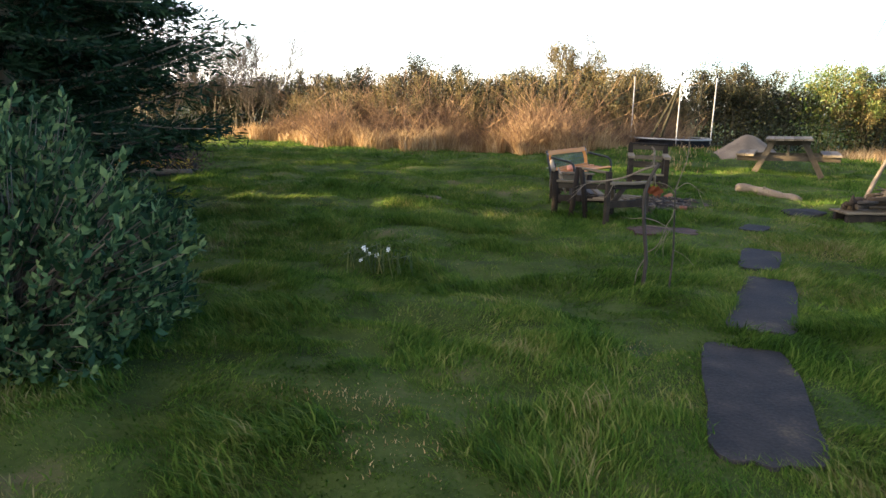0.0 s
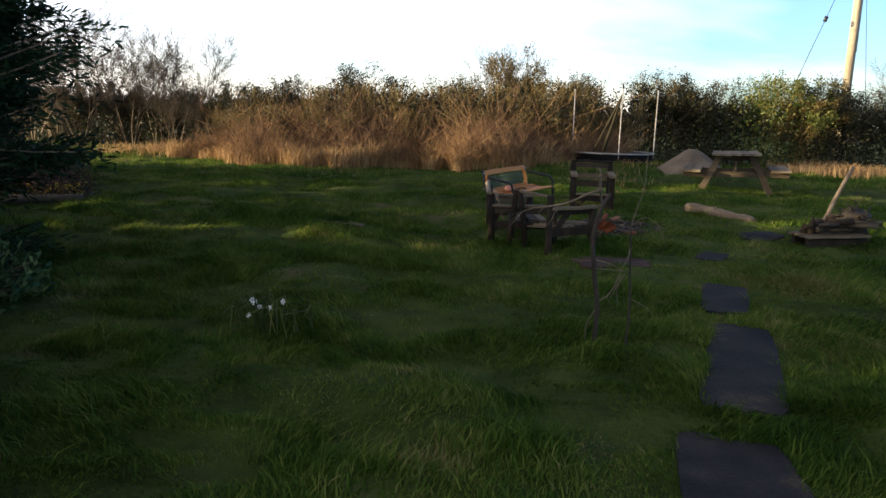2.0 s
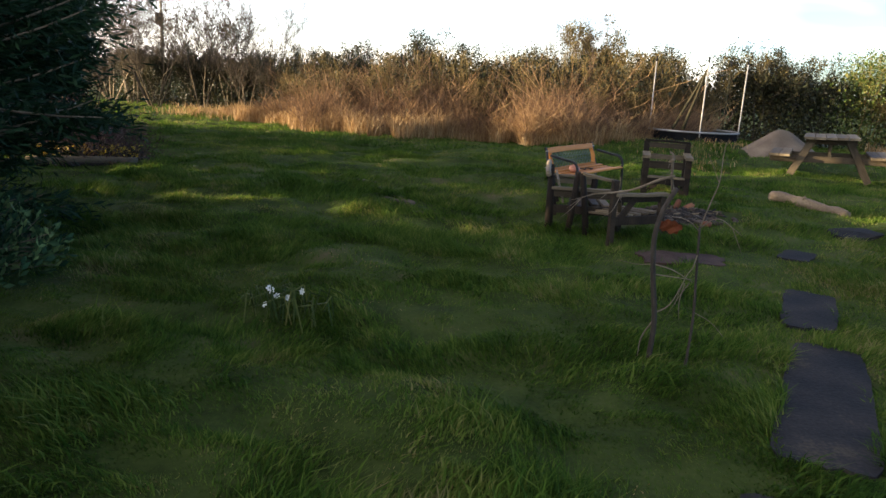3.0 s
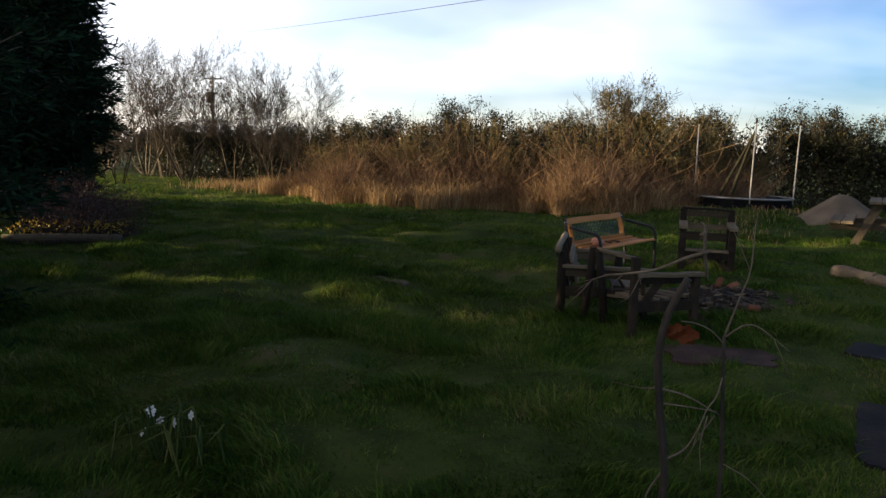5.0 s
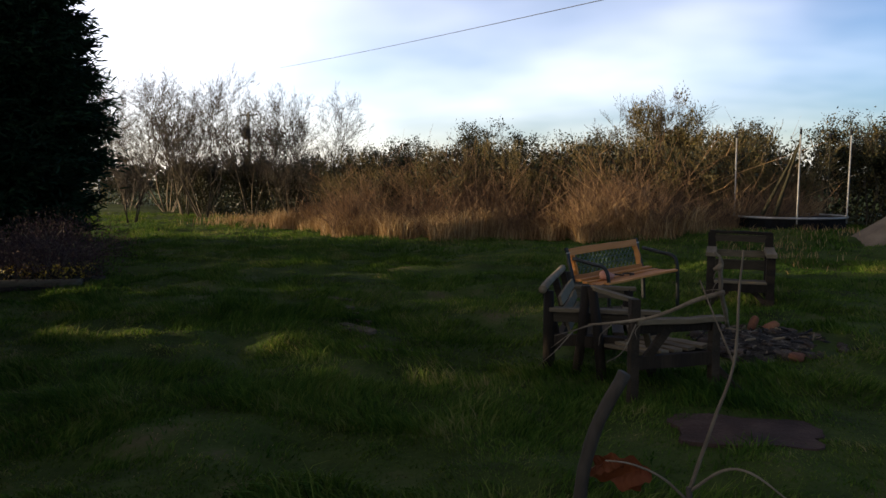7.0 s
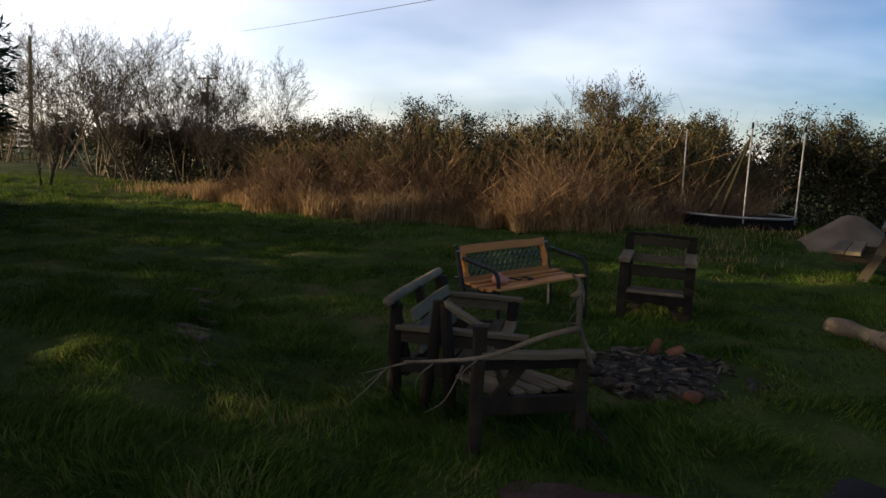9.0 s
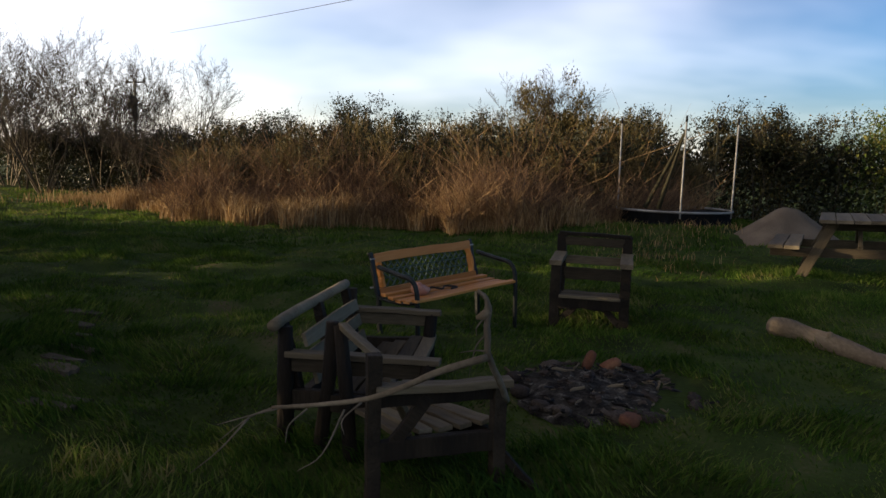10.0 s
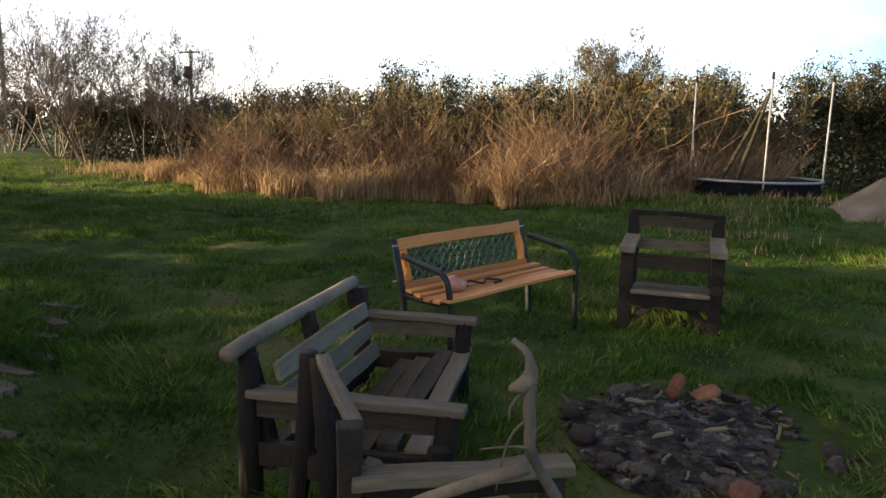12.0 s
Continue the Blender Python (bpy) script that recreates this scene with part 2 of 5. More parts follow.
def vnoise(x, y, seed=0):
    """Smooth value noise in numpy, 0 to 1."""
    xi, yi = np.floor(x).astype(int), np.floor(y).astype(int)
    xf, yf = x - xi, y - yi
    u, v = xf * xf * (3 - 2 * xf), yf * yf * (3 - 2 * yf)

    def h(a, b):
        s = np.sin(a * 127.1 + b * 311.7 + seed * 74.7) * 43758.5453
        return s - np.floor(s)
    return (h(xi, yi) * (1 - u) + h(xi + 1, yi) * u) * (1 - v) + (h(xi, yi + 1) * (1 - u) + h(xi + 1, yi + 1) * u) * v


def ground_z(x, y):
    """Height of the lawn: a gentle rise away from the start, hummocks, and a bank under the picnic table."""
    x, y = np.asarray(x, float), np.asarray(y, float)
    rise = np.clip((y - 4.5) / 11, 0, 1)
    z = 0.16 * rise * rise * (3 - 2 * rise)
    z = z + 0.05 * np.exp(-((x - 5.0) ** 2 / 2.2 + (y - 13.1) ** 2 / 0.35)) + 0.05 * np.exp(-((x - 5.4) ** 2 / 2.0 + (y - 14.6) ** 2 / 1.2))
    z = z + 0.30 * np.exp(-((x - 3.8) ** 2 / 5 + (y - 19.1) ** 2 / 0.7))
    z = z + 0.20 * np.exp(-((x - 5.7) ** 2 / 3.0 + (y - 17.2) ** 2 / 0.8))
    z = z + 0.25 * np.clip((-x - 11) / 12, 0, 1) * np.clip((y - 15) / 10, 0, 1)
    near = np.clip((60 - np.hypot(x, y - 8)) / 30, 0, 1)
    hum = (vnoise(x * 1.1, y * 1.3, 1) - 0.5) * 0.10 + (vnoise(x * 2.4, y * 3.2, 2) - 0.5) * 0.075 + (vnoise(x * 0.3, y * 0.3, 3) - 0.5) * 0.08
    clods = (vnoise(x * 4.3, y * 5.2, 4) - 0.5) * 0.06
    clods = clods * np.clip(np.abs(x - 1.72 - 0.26 * (y - 2.65)) / 0.45 - 0.7, 0, 1) * np.clip((np.hypot(x - 2.1, y - 9.0) - 1.6) / 0.6, 0, 1)
    along = np.where(y < 8.8, np.clip(np.abs(x - 1.72 - 0.26 * (y - 2.65)) / 0.45 - 0.45, 0.12, 1), 1.0)
    return z + (hum * along + clods) * near


def gz(x, y):
    return float(ground_z(np.array([x]), np.array([y]))[0])


def np_mesh(name, verts, faces):
    """A mesh from arrays: verts (n, 3), faces (m, k)."""
    verts, faces = np.ascontiguousarray(verts, np.float32), np.ascontiguousarray(faces, np.int32)
    me = bpy.data.meshes.new(name)
    n, k = faces.shape
    me.vertices.add(len(verts))
    me.vertices.foreach_set("co", verts.ravel())
    me.loops.add(n * k)
    me.loops.foreach_set("vertex_index", faces.ravel())
    me.polygons.add(n)
    me.polygons.foreach_set("loop_start", np.arange(n, dtype=np.int32) * k)
    me.update(calc_edges=True)
    return me


def smooth(me):
    me.polygons.foreach_set("use_smooth", np.ones(len(me.polygons), bool))
    return me


def thing(name, at, label, category, group="", kind="", turn=0.0):
    ob = new(name)
    ob.matrix_basis = pose(*at, 0, 0, turn)
    return tagged(ob, label, category, group, kind)


def part(name, data, mat, parent, label="", at=None):
    """One mesh object under a thing or a part, from a bmesh or a mesh."""
    if isinstance(data, bmesh.types.BMesh):
        me = bpy.data.meshes.new(name)
        data.to_mesh(me)
        data.free()
    else:
        me = data
    if not me.materials:
        me.materials.append(mat)
    ob = new(name, me)
    if parent is not None:
        ob.parent = parent
    if at is not None:
        ob.matrix_basis = at
    if label:
        ob["label"] = label
    return ob


def beam_mesh(name, length, w, h, wobble=0.004, bevel=0.006, seed=0, cuts=4):
    """A timber along +x with softened edges and a slightly uneven line."""
    bm = bmesh.new()
    bmesh.ops.create_cube(bm, size=1)
    for v in bm.verts:
        v.co = Vector(((v.co.x + 0.5) * length, v.co.y * w, v.co.z * h))
    long = [e for e in bm.edges if abs((e.verts[0].co - e.verts[1].co).x) > length * 0.5]
    bmesh.ops.subdivide_edges(bm, edges=long, cuts=cuts)
    r = random.Random(seed)
    offs = {}
    for v in bm.verts:
        k = round(v.co.x, 4)
        if k not in offs:
            offs[k] = (r.uniform(-1, 1) * wobble, r.uniform(-1, 1) * wobble, 1 + r.uniform(-0.05, 0.05))
        o = offs[k]
        v.co.y, v.co.z = v.co.y * o[2] + o[0], v.co.z * o[2] + o[1]
        v.co.x += r.uniform(-1, 1) * wobble * 0.6
    sharp = [e for e in bm.edges if e.is_manifold and e.calc_face_angle(0) > 0.6]
    bmesh.ops.bevel(bm, geom=sharp, offset=bevel, segments=2, affect="EDGES", profile=0.6)
    me = bpy.data.meshes.new(name)
    bm.to_mesh(me)
    bm.free()
    return me


def between(a, b, roll=0.0):
    """The pose that lays +x along a to b, with z as near up as can be."""
    a, b = Vector(a), Vector(b)
    x = (b - a).normalized()
    up = Vector((0, 0, 1)) if abs(x.z) < 0.95 else Vector((0, 1, 0))
    y = up.cross(x).normalized()
    z = x.cross(y)
    m = Matrix((x, y, z)).transposed().to_4x4()
    return Matrix.Translation(a) @ m @ Matrix.Rotation(roll, 4, "X")


SEED = [100]


def beam(name, a, b, w, h, mat, parent, label="", roll=0.0, wobble=0.004, bevel=0.006):
    SEED[0] += 1
    me = beam_mesh(name, (Vector(b) - Vector(a)).length, w, h, wobble, bevel, SEED[0])
    return part(name, me, mat, parent, label, between(a, b, roll))


def tube_arrays(points, radii, sides=10, cap=True, rough=0.0, seed=0):
    pts = [Vector(p) for p in points]
    r = random.Random(seed)
    verts, faces = [], []
    prev = None
    for i, p in enumerate(pts):
        d = (pts[min(i + 1, len(pts) - 1)] - pts[max(i - 1, 0)]).normalized()
        ref = prev if prev is not None else (Vector((0, 0, 1)) if abs(d.z) < 0.9 else Vector((1, 0, 0)))
        u = (ref - d * ref.dot(d)).normalized()
        w = d.cross(u)
        prev = u
        for k in range(sides):
            a = 2 * math.pi * k / sides
            rad = radii[i] * (1 + r.uniform(-rough, rough))
            verts.append(p + (u * math.cos(a) + w * math.sin(a)) * rad)
    for i in range(len(pts) - 1):
        for k in range(sides):
            k2 = (k + 1) % sides
            faces.append((i * sides + k, i * sides + k2, (i + 1) * sides + k2, (i + 1) * sides + k))
    if cap:
        faces.append(tuple(reversed(range(sides))))
        faces.append(tuple(range((len(pts) - 1) * sides, len(pts) * sides)))
    return verts, faces


def tube(name, points, radii, mat, parent, label="", sides=10, rough=0.0):
    SEED[0] += 1
    if not isinstance(radii, (list, tuple)):
        radii = [radii] * len(points)
    v, f = tube_arrays(points, radii, sides, True, rough, SEED[0])
    me = bpy.data.meshes.new(name)
    me.from_pydata([tuple(p) for p in v], [], f)
    smooth(me)
    return part(name, me, mat, parent, label)


def arc(points, steps=6):
    """A smooth line through the points (Catmull-Rom)."""
    p = [Vector(q) for q in points]
    p = [p[0] * 2 - p[1]] + p + [p[-1] * 2 - p[-2]]
    out = []
    for i in range(1, len(p) - 2):
        for s in range(steps):
            t = s / steps
            a, b, c, d = p[i - 1], p[i], p[i + 1], p[i + 2]
            out.append(0.5 * ((2 * b) + (c - a) * t + (2 * a - 5 * b + 4 * c - d) * t * t + (3 * b - a - 3 * c + d) * t ** 3))
    return out + [p[-2]]


def prisms(a, b, ra, rb):
    """Many three-sided stems at once, from a to b; arrays (n, 3) and (n,)."""
    a, b = np.asarray(a, float), np.asarray(b, float)
    d = b - a
    d /= np.linalg.norm(d, axis=1, keepdims=True) + 1e-9
    ref = np.where(np.abs(d[:, 2:3]) < 0.9, np.array([[0, 0, 1.0]]), np.array([[1.0, 0, 0]]))
    u = np.cross(ref, d)
    u /= np.linalg.norm(u, axis=1, keepdims=True) + 1e-9
    w = np.cross(d, u)
    n = len(a)
    verts = np.empty((n, 6, 3))
    for k in range(3):
        t = 2 * math.pi * k / 3
        o = u * math.cos(t) + w * math.sin(t)
        verts[:, k] = a + o * np.asarray(ra).reshape(-1, 1)
        verts[:, k + 3] = b + o * np.asarray(rb).reshape(-1, 1)
    base = (np.arange(n) * 6)[:, None, None]
    f = np.array([[0, 1, 4, 3], [1, 2, 5, 4], [2, 0, 3, 5]])[None] + base
    return verts.reshape(-1, 3), f.reshape(-1, 4)


def leaves(centres, size, aspect=2.0, up=0.3, seed=1, out=None):
    """Many folded leaves (two triangles each about a midrib) at the centres."""
    g = np.random.default_rng(seed)
    n = len(centres)
    d = g.normal(size=(n, 3))
    if out is not None:
        d = d * 0.6 + out
    d[:, 2] += up
    d /= np.linalg.norm(d, axis=1, keepdims=True)
    s = g.normal(size=(n, 3))
    s -= d * (s * d).sum(1, keepdims=True)
    s /= np.linalg.norm(s, axis=1, keepdims=True)
    nn = np.cross(d, s)
    length = np.asarray(size) * g.uniform(0.6, 1.3, n)
    wid = length / aspect * 0.5
    L, W = length[:, None], wid[:, None]
    v = np.empty((n, 4, 3))
    v[:, 0] = centres
    v[:, 1] = centres + d * L * 0.5 + s * W + nn * W * 0.35
    v[:, 2] = centres + d * L
    v[:, 3] = centres + d * L * 0.5 - s * W + nn * W * 0.35
    base = (np.arange(n) * 4)[:, None, None]
    f = (np.array([[0, 1, 2], [0, 2, 3]])[None] + base).reshape(-1, 3)
    return v.reshape(-1, 3), f


def branching(root, direction, length, radius, depth, r, out, spread=0.55, upward=0.25, kids=(2, 4), shrink=0.68, bend=0.18, steps=3):
    """Segments (a, b, ra, rb) of a limb and all that grows from it."""
    p, d = Vector(root), Vector(direction).normalized()
    for s in range(steps):
        q = p + d * (length / steps)
        r0 = radius * (1 - 0.5 * s / steps)
        r1 = radius * (1 - 0.5 * (s + 1) / steps)
        out.append((tuple(p), tuple(q), r0, r1))
        if depth > 0 and s > 0:
            for _ in range(r.randint(*kids) // (2 if s < steps - 1 else 1)):
                side = Vector((r.gauss(0, 1), r.gauss(0, 1), r.gauss(0, 0.6)))
                side = (side - d * side.dot(d)).normalized()
                nd = (d + side * r.uniform(0.6, 1.4) * spread + Vector((0, 0, upward * r.random()))).normalized()
                branching(q, nd, length * shrink * r.uniform(0.7, 1.15), r1 * 0.62, depth - 1, r, out, spread, upward, kids, shrink, bend, steps)
        p = q
        d = (d + Vector((r.gauss(0, bend), r.gauss(0, bend), r.gauss(0, bend) + upward * 0.15))).normalized()


def seg_mesh(name, segs, min_r=0.0):
    a = np.array([s[0] for s in segs])
    b = np.array([s[1] for s in segs])
    ra = np.maximum(np.array([s[2] for s in segs]), min_r)
    rb = np.maximum(np.array([s[3] for s in segs]), min_r * 0.7)
    return np_mesh(name, *prisms(a, b, ra, rb))

# ---- ground ----


def axis(lo, hi, step, far):
    mid = list(np.arange(lo, hi + step / 2, step))
    a, s = [], step
    x = lo
    while x > -far:
        s *= 1.22
        x -= s
        a.append(x)
    b, s = [], step
    x = hi
    while x < far:
        s *= 1.22
        x += s
        b.append(x)
    return np.array(a[::-1] + mid + b)


gx, gy = axis(-9, 8, 0.11, 900), axis(-3, 20, 0.11, 900)
GX, GY = np.meshgrid(gx, gy)
gverts = np.stack([GX.ravel(), GY.ravel(), ground_z(GX.ravel(), GY.ravel())], 1)
nx, ny = len(gx), len(gy)
ii = (np.arange(ny - 1)[:, None] * nx + np.arange(nx - 1)[None]).ravel()
ground = part("ground", smooth(np_mesh("ground", gverts, np.stack([ii, ii + 1, ii + nx + 1, ii + nx], 1))), M_SOIL, None)
tagged(ground, "uneven damp lawn soil with thin worn patches", "lawn", kind="structure")

# bare places of the lawn: x, y, half length, half width, turn
BARE = [(-0.06, 1.64, 0.30, 0.15, 0.1), (-0.47, 2.84, 0.20, 0.13, 0.3), (0.12, 3.25, 0.30, 0.15, 0.1), (-1.55, 4.82, 0.42, 0.24, 0.2), (1.12, 3.19, 0.16, 0.12, 0.6),
        (-1.05, 6.54, 0.45, 0.2, 0.0), (0.45, 2.3, 0.28, 0.13, 0.2), (-0.29, 5.37, 0.4, 0.16, 0.2), (0.75, 1.35, 0.25, 0.14, 0.4), (-0.35, 2.1, 0.22, 0.12, 0.2)]
# dark slabs of the path: centre x, y, length, width, turn in degrees
SLABS = [(1.71, 2.61, 1.64, 0.52, 81), (2.29, 4.62, 1.78, 0.45, 73), (2.69, 6.36, 1.05, 0.38, 74), (3.10, 8.24, 0.46, 0.30, 63), (4.10, 9.62, 0.60, 0.34, 33)]
PIT = (2.25, 9.85, 0.57)
PATCH = (1.92, 7.65, 0.38, 0.24)


def grass_keep(x, y):
    """How much grass grows at a place, 0 to 1."""
    k = np.ones_like(x)
    for cx, cy, a, b, t in BARE:
        dx, dy = x - cx, y - cy
        u, v = dx * math.cos(t) + dy * math.sin(t), -dx * math.sin(t) + dy * math.cos(t)
        k *= np.clip((u / a) ** 2 + (v / b) ** 2 - 0.35 + 0.5 * (vnoise(x * 9, y * 9, 5) - 0.5), 0.12, 1)
    for cx, cy, L, W, t in SLABS:
        t = radians(t)
        dx, dy = x - cx, y - cy
        u, v = dx * math.cos(t) + dy * math.sin(t), -dx * math.sin(t) + dy * math.cos(t)
        k *= np.where((np.abs(u) < L / 2 - 0.035) & (np.abs(v) < W / 2 - 0.03), 0.0, 1.0)
    k *= np.clip((np.hypot(x - PIT[0], y - PIT[1]) + 0.25 * (vnoise(x * 6, y * 6, 15) - 0.5) - PIT[2] + 0.04) / 0.16, 0, 1)
    k *= np.where(((x - PATCH[0]) / PATCH[2]) ** 2 + ((y - PATCH[1]) / PATCH[3]) ** 2 < 0.9, 0.0, 1)
    k *= np.where(np.hypot(x - 5.35, y - 18.6) < 1.0, 0.0, 1)
    # trodden way past the fire pit and beside the slabs
    way = np.abs(x - (3.25 + 0.12 * (y - 10))) + 0.25 * (vnoise(x * 2, y * 2, 8) - 0.5)
    k *= np.where((y > 8.5) & (y < 15), np.clip(0.45 + way * 1.1, 0.45, 1), 1)
    return k


def grass(name, n, x0, x1, y0, y1, lo, hi, width, seed, bent=0.5, keep=None, fine=True, even=False):
    g = np.random.default_rng(seed)
    x, y = g.uniform(x0, x1, n), g.uniform(y0, y1, n)
    tuft = vnoise(x * 1.5, y * 2.3, 11) * 0.62 + vnoise(x * 4.2, y * 5.8, 12) * 0.38
    dens = (0.38 + 0.85 * tuft) * grass_keep(x, y)
    if even:
        dens = 0.92 * grass_keep(x, y)
    if keep is not None:
        dens = dens * keep(x, y)
    ok = g.random(n) < dens
    x, y, tuft = x[ok], y[ok], tuft[ok]
    m = len(x)
    z = ground_z(x, y) - 0.012
    h = (lo + (hi - lo) * np.clip(tuft * 2.2 - 0.6, 0, 1) ** 1.5) * g.uniform(0.55, 1.2, m)
    lean = vnoise(x * 0.9, y * 0.9, 13) * 2 * math.pi * 1.5 + g.normal(0, 0.9, m)
    amount = g.uniform(0.25, 1.25, m) * bent * h * 1.4
    face = g.uniform(0, 2 * math.pi, m)
    w = width * g.uniform(0.6, 1.35, m)
    p = np.stack([x, y, z], 1)
    s = np.stack([np.cos(face), np.sin(face), np.zeros(m)], 1) * w[:, None] / 2
    off = np.stack([np.cos(lean), np.sin(lean), np.zeros(m)], 1) * amount[:, None]
    up = np.zeros((m, 3))
    up[:, 2] = h
    k = 5 if fine else 3
    v = np.empty((m, k, 3))
    if fine:
        v[:, 0], v[:, 1] = p - s, p + s
        v[:, 2], v[:, 3] = p + s * 0.8 + up * 0.6 + off * 0.3, p - s * 0.8 + up * 0.6 + off * 0.3
        v[:, 4] = p + up * 0.95 + off
        f = np.array([[0, 1, 2], [0, 2, 3], [3, 2, 4]])
    else:
        v[:, 0], v[:, 1], v[:, 2] = p - s, p + s, p + up + off * 0.8
        f = np.array([[0, 1, 2]])
    faces = (f[None] + (np.arange(m) * k)[:, None, None]).reshape(-1, 3)
    return np_mesh(name, v.reshape(-1, 3), faces)


lawn_near = part("lawn_grass", grass("lawn_grass", 200000, -5.0, 4.5, -0.4, 8.0, 0.022, 0.095, 0.0085, 1, 0.8), M_GRASS, None)
tagged(lawn_near, "tussocky damp green lawn grass with straw patches", "grass", kind="stuff")
lawn_tuft = part("lawn_grass", grass("lawn_grass", 150000, -5.0, 4.5, 0.2, 11.0, 0.05, 0.15, 0.009, 8, 1.0, keep=lambda x, y: np.clip(vnoise(x * 3.6, y * 4.6, 21) * 3.2 - 1.7, 0, 1)), M_GRASS, None)
tagged(lawn_tuft, "taller coarse grass tufts across the lawn", "grass", kind="stuff")
lawn_low = part("lawn_grass", grass("lawn_grass", 300000, -5.0, 4.5, -0.6, 9.0, 0.02, 0.05, 0.010, 6, 1.0, fine=False, even=True), M_GRASS, None)
tagged(lawn_low, "short matted lawn grass between the tussocks", "grass", kind="stuff")
lawn_foot = part("lawn_grass", grass("lawn_grass", 210000, -2.8, 2.9, -0.2, 4.6, 0.018, 0.060, 0.007, 9, 1.1, fine=False, even=True), M_GRASS, None)
tagged(lawn_foot, "dense short lawn grass beside the first slabs", "grass", kind="stuff")
lawn_low = part("lawn_grass", grass("lawn_grass", 170000, -8.5, 7.5, 9.0, 16, 0.02, 0.05, 0.018, 7, 1.0, fine=False, even=True), M_GRASS, None)
tagged(lawn_low, "short matted lawn grass beyond the fire pit", "grass", kind="stuff")
lawn_mid = part("lawn_grass", grass("lawn_grass", 150000, -8.5, 7.5, 8.0, 16, 0.028, 0.105, 0.016, 2, 0.9, fine=False), M_GRASS, None)
tagged(lawn_mid, "tussocky green lawn grass around the fire pit", "grass", kind="stuff")
lawn_far = part("lawn_grass", grass("lawn_grass", 130000, -18, 14, 16, 25, 0.04, 0.13, 0.022, 3, 0.8, fine=False), M_GRASS, None)
tagged(lawn_far, "long green lawn grass before the thicket", "grass", kind="stuff")
lawn_side = part("lawn_grass", grass("lawn_grass", 60000, 4.5, 10, 0, 8.0, 0.04, 0.12, 0.014, 4, fine=False), M_GRASS, None)
tagged(lawn_side, "green lawn grass beside the slab path", "grass", kind="stuff")
lawn_left = part("lawn_grass", grass("lawn_grass", 90000, -22, -9, 5, 16, 0.04, 0.14, 0.02, 5, fine=False), M_GRASS, None)
tagged(lawn_left, "shaded green lawn grass below the conifers", "grass", kind="stuff")


# ---- path slabs, bare patch ----


def outline_plate(name, cx, cy, L, W, turn, top, thick, mat, seed, wob=0.03, n=44, dome=0.0):
    """A thin plate with an uneven edge, laid on the ground."""
    r = random.Random(seed)
    ph = [r.uniform(0, 6.28) for _ in range(4)]
    bm = bmesh.new()
    ring = []
    for i in range(n):
        a = 2 * math.pi * i / n
        c, s = math.cos(a), math.sin(a)
        q = (abs(c) ** 8 + abs(s) ** 8) ** (-0.125)
        e = 1 + wob * (math.sin(3 * a + ph[0]) + 0.7 * math.sin(7 * a + ph[1]) + 0.5 * math.sin(13 * a + ph[2])) + r.uniform(-0.012, 0.012)
        ring.append((c * q * L / 2 * e, s * q * W / 2 * e))
    t = radians(turn)
    tops, lows = [], []
    for x, y in ring:
        X, Y = cx + x * math.cos(t) - y * math.sin(t), cy + x * math.sin(t) + y * math.cos(t)
        tops.append(bm.verts.new((X, Y, gz(X, Y) * 0.6 + gz(cx, cy) * 0.4 + top)))
        lows.append(bm.verts.new((X, Y, gz(cx, cy) + top - thick)))
    mid = bm.verts.new((cx, cy, gz(cx, cy) + top + dome))
    for i in range(n):
        j = (i + 1) % n
        bm.faces.new((tops[i], tops[j], mid))
        bm.faces.new((lows[j], tops[j], tops[i], lows[i])[::-1])
    bmesh.ops.recalc_face_normals(bm, faces=bm.faces)
    return part(name, bm, mat, None)


for i, (cx, cy, L, W, t) in enumerate(SLABS):
    tagged(outline_plate("path_slab", cx, cy, L, W, t, 0.020, 0.12, M_SLAB, 20 + i, 0.03),
           ("large " if i < 2 else "small ") + "dark wet slab sunk in the lawn path", "path slab", "slabs of the path")
tagged(outline_plate("bare_earth_mat", PATCH[0], PATCH[1], PATCH[2] * 2, PATCH[3] * 2, 4, 0.012, 0.06, M_RUST, 31, 0.07), "reddish brown bare earth patch in the grass", "earth patch")

M_MUD = material("trodden_mud", [(0.035, 0.028, 0.018), (0.075, 0.060, 0.040), (0.13, 0.105, 0.072)], 5, 60, 0.95, 0.6, spec=0.1)
for k in range(8):
    f = k / 7
    tagged(outline_plate("mud_rut", -0.80 - 1.35 * f + 0.05 * math.sin(k * 2.1), 8.75 + 2.0 * f, 0.34 + 0.06 * math.sin(k * 1.7), 0.10, 8 * math.sin(k * 3.0), 0.016, 0.08, M_MUD, 60 + k, 0.06, 28),
           "shallow bare mud rut worn across the lawn", "mud rut", "ruts worn in the lawn")

TURNED = Matrix.Translation((0.98, 7.55, 0)) @ pose(0, 0, 0, 0, 0, 2.89) @ Matrix.Translation((-0.98, -7.55, 0))

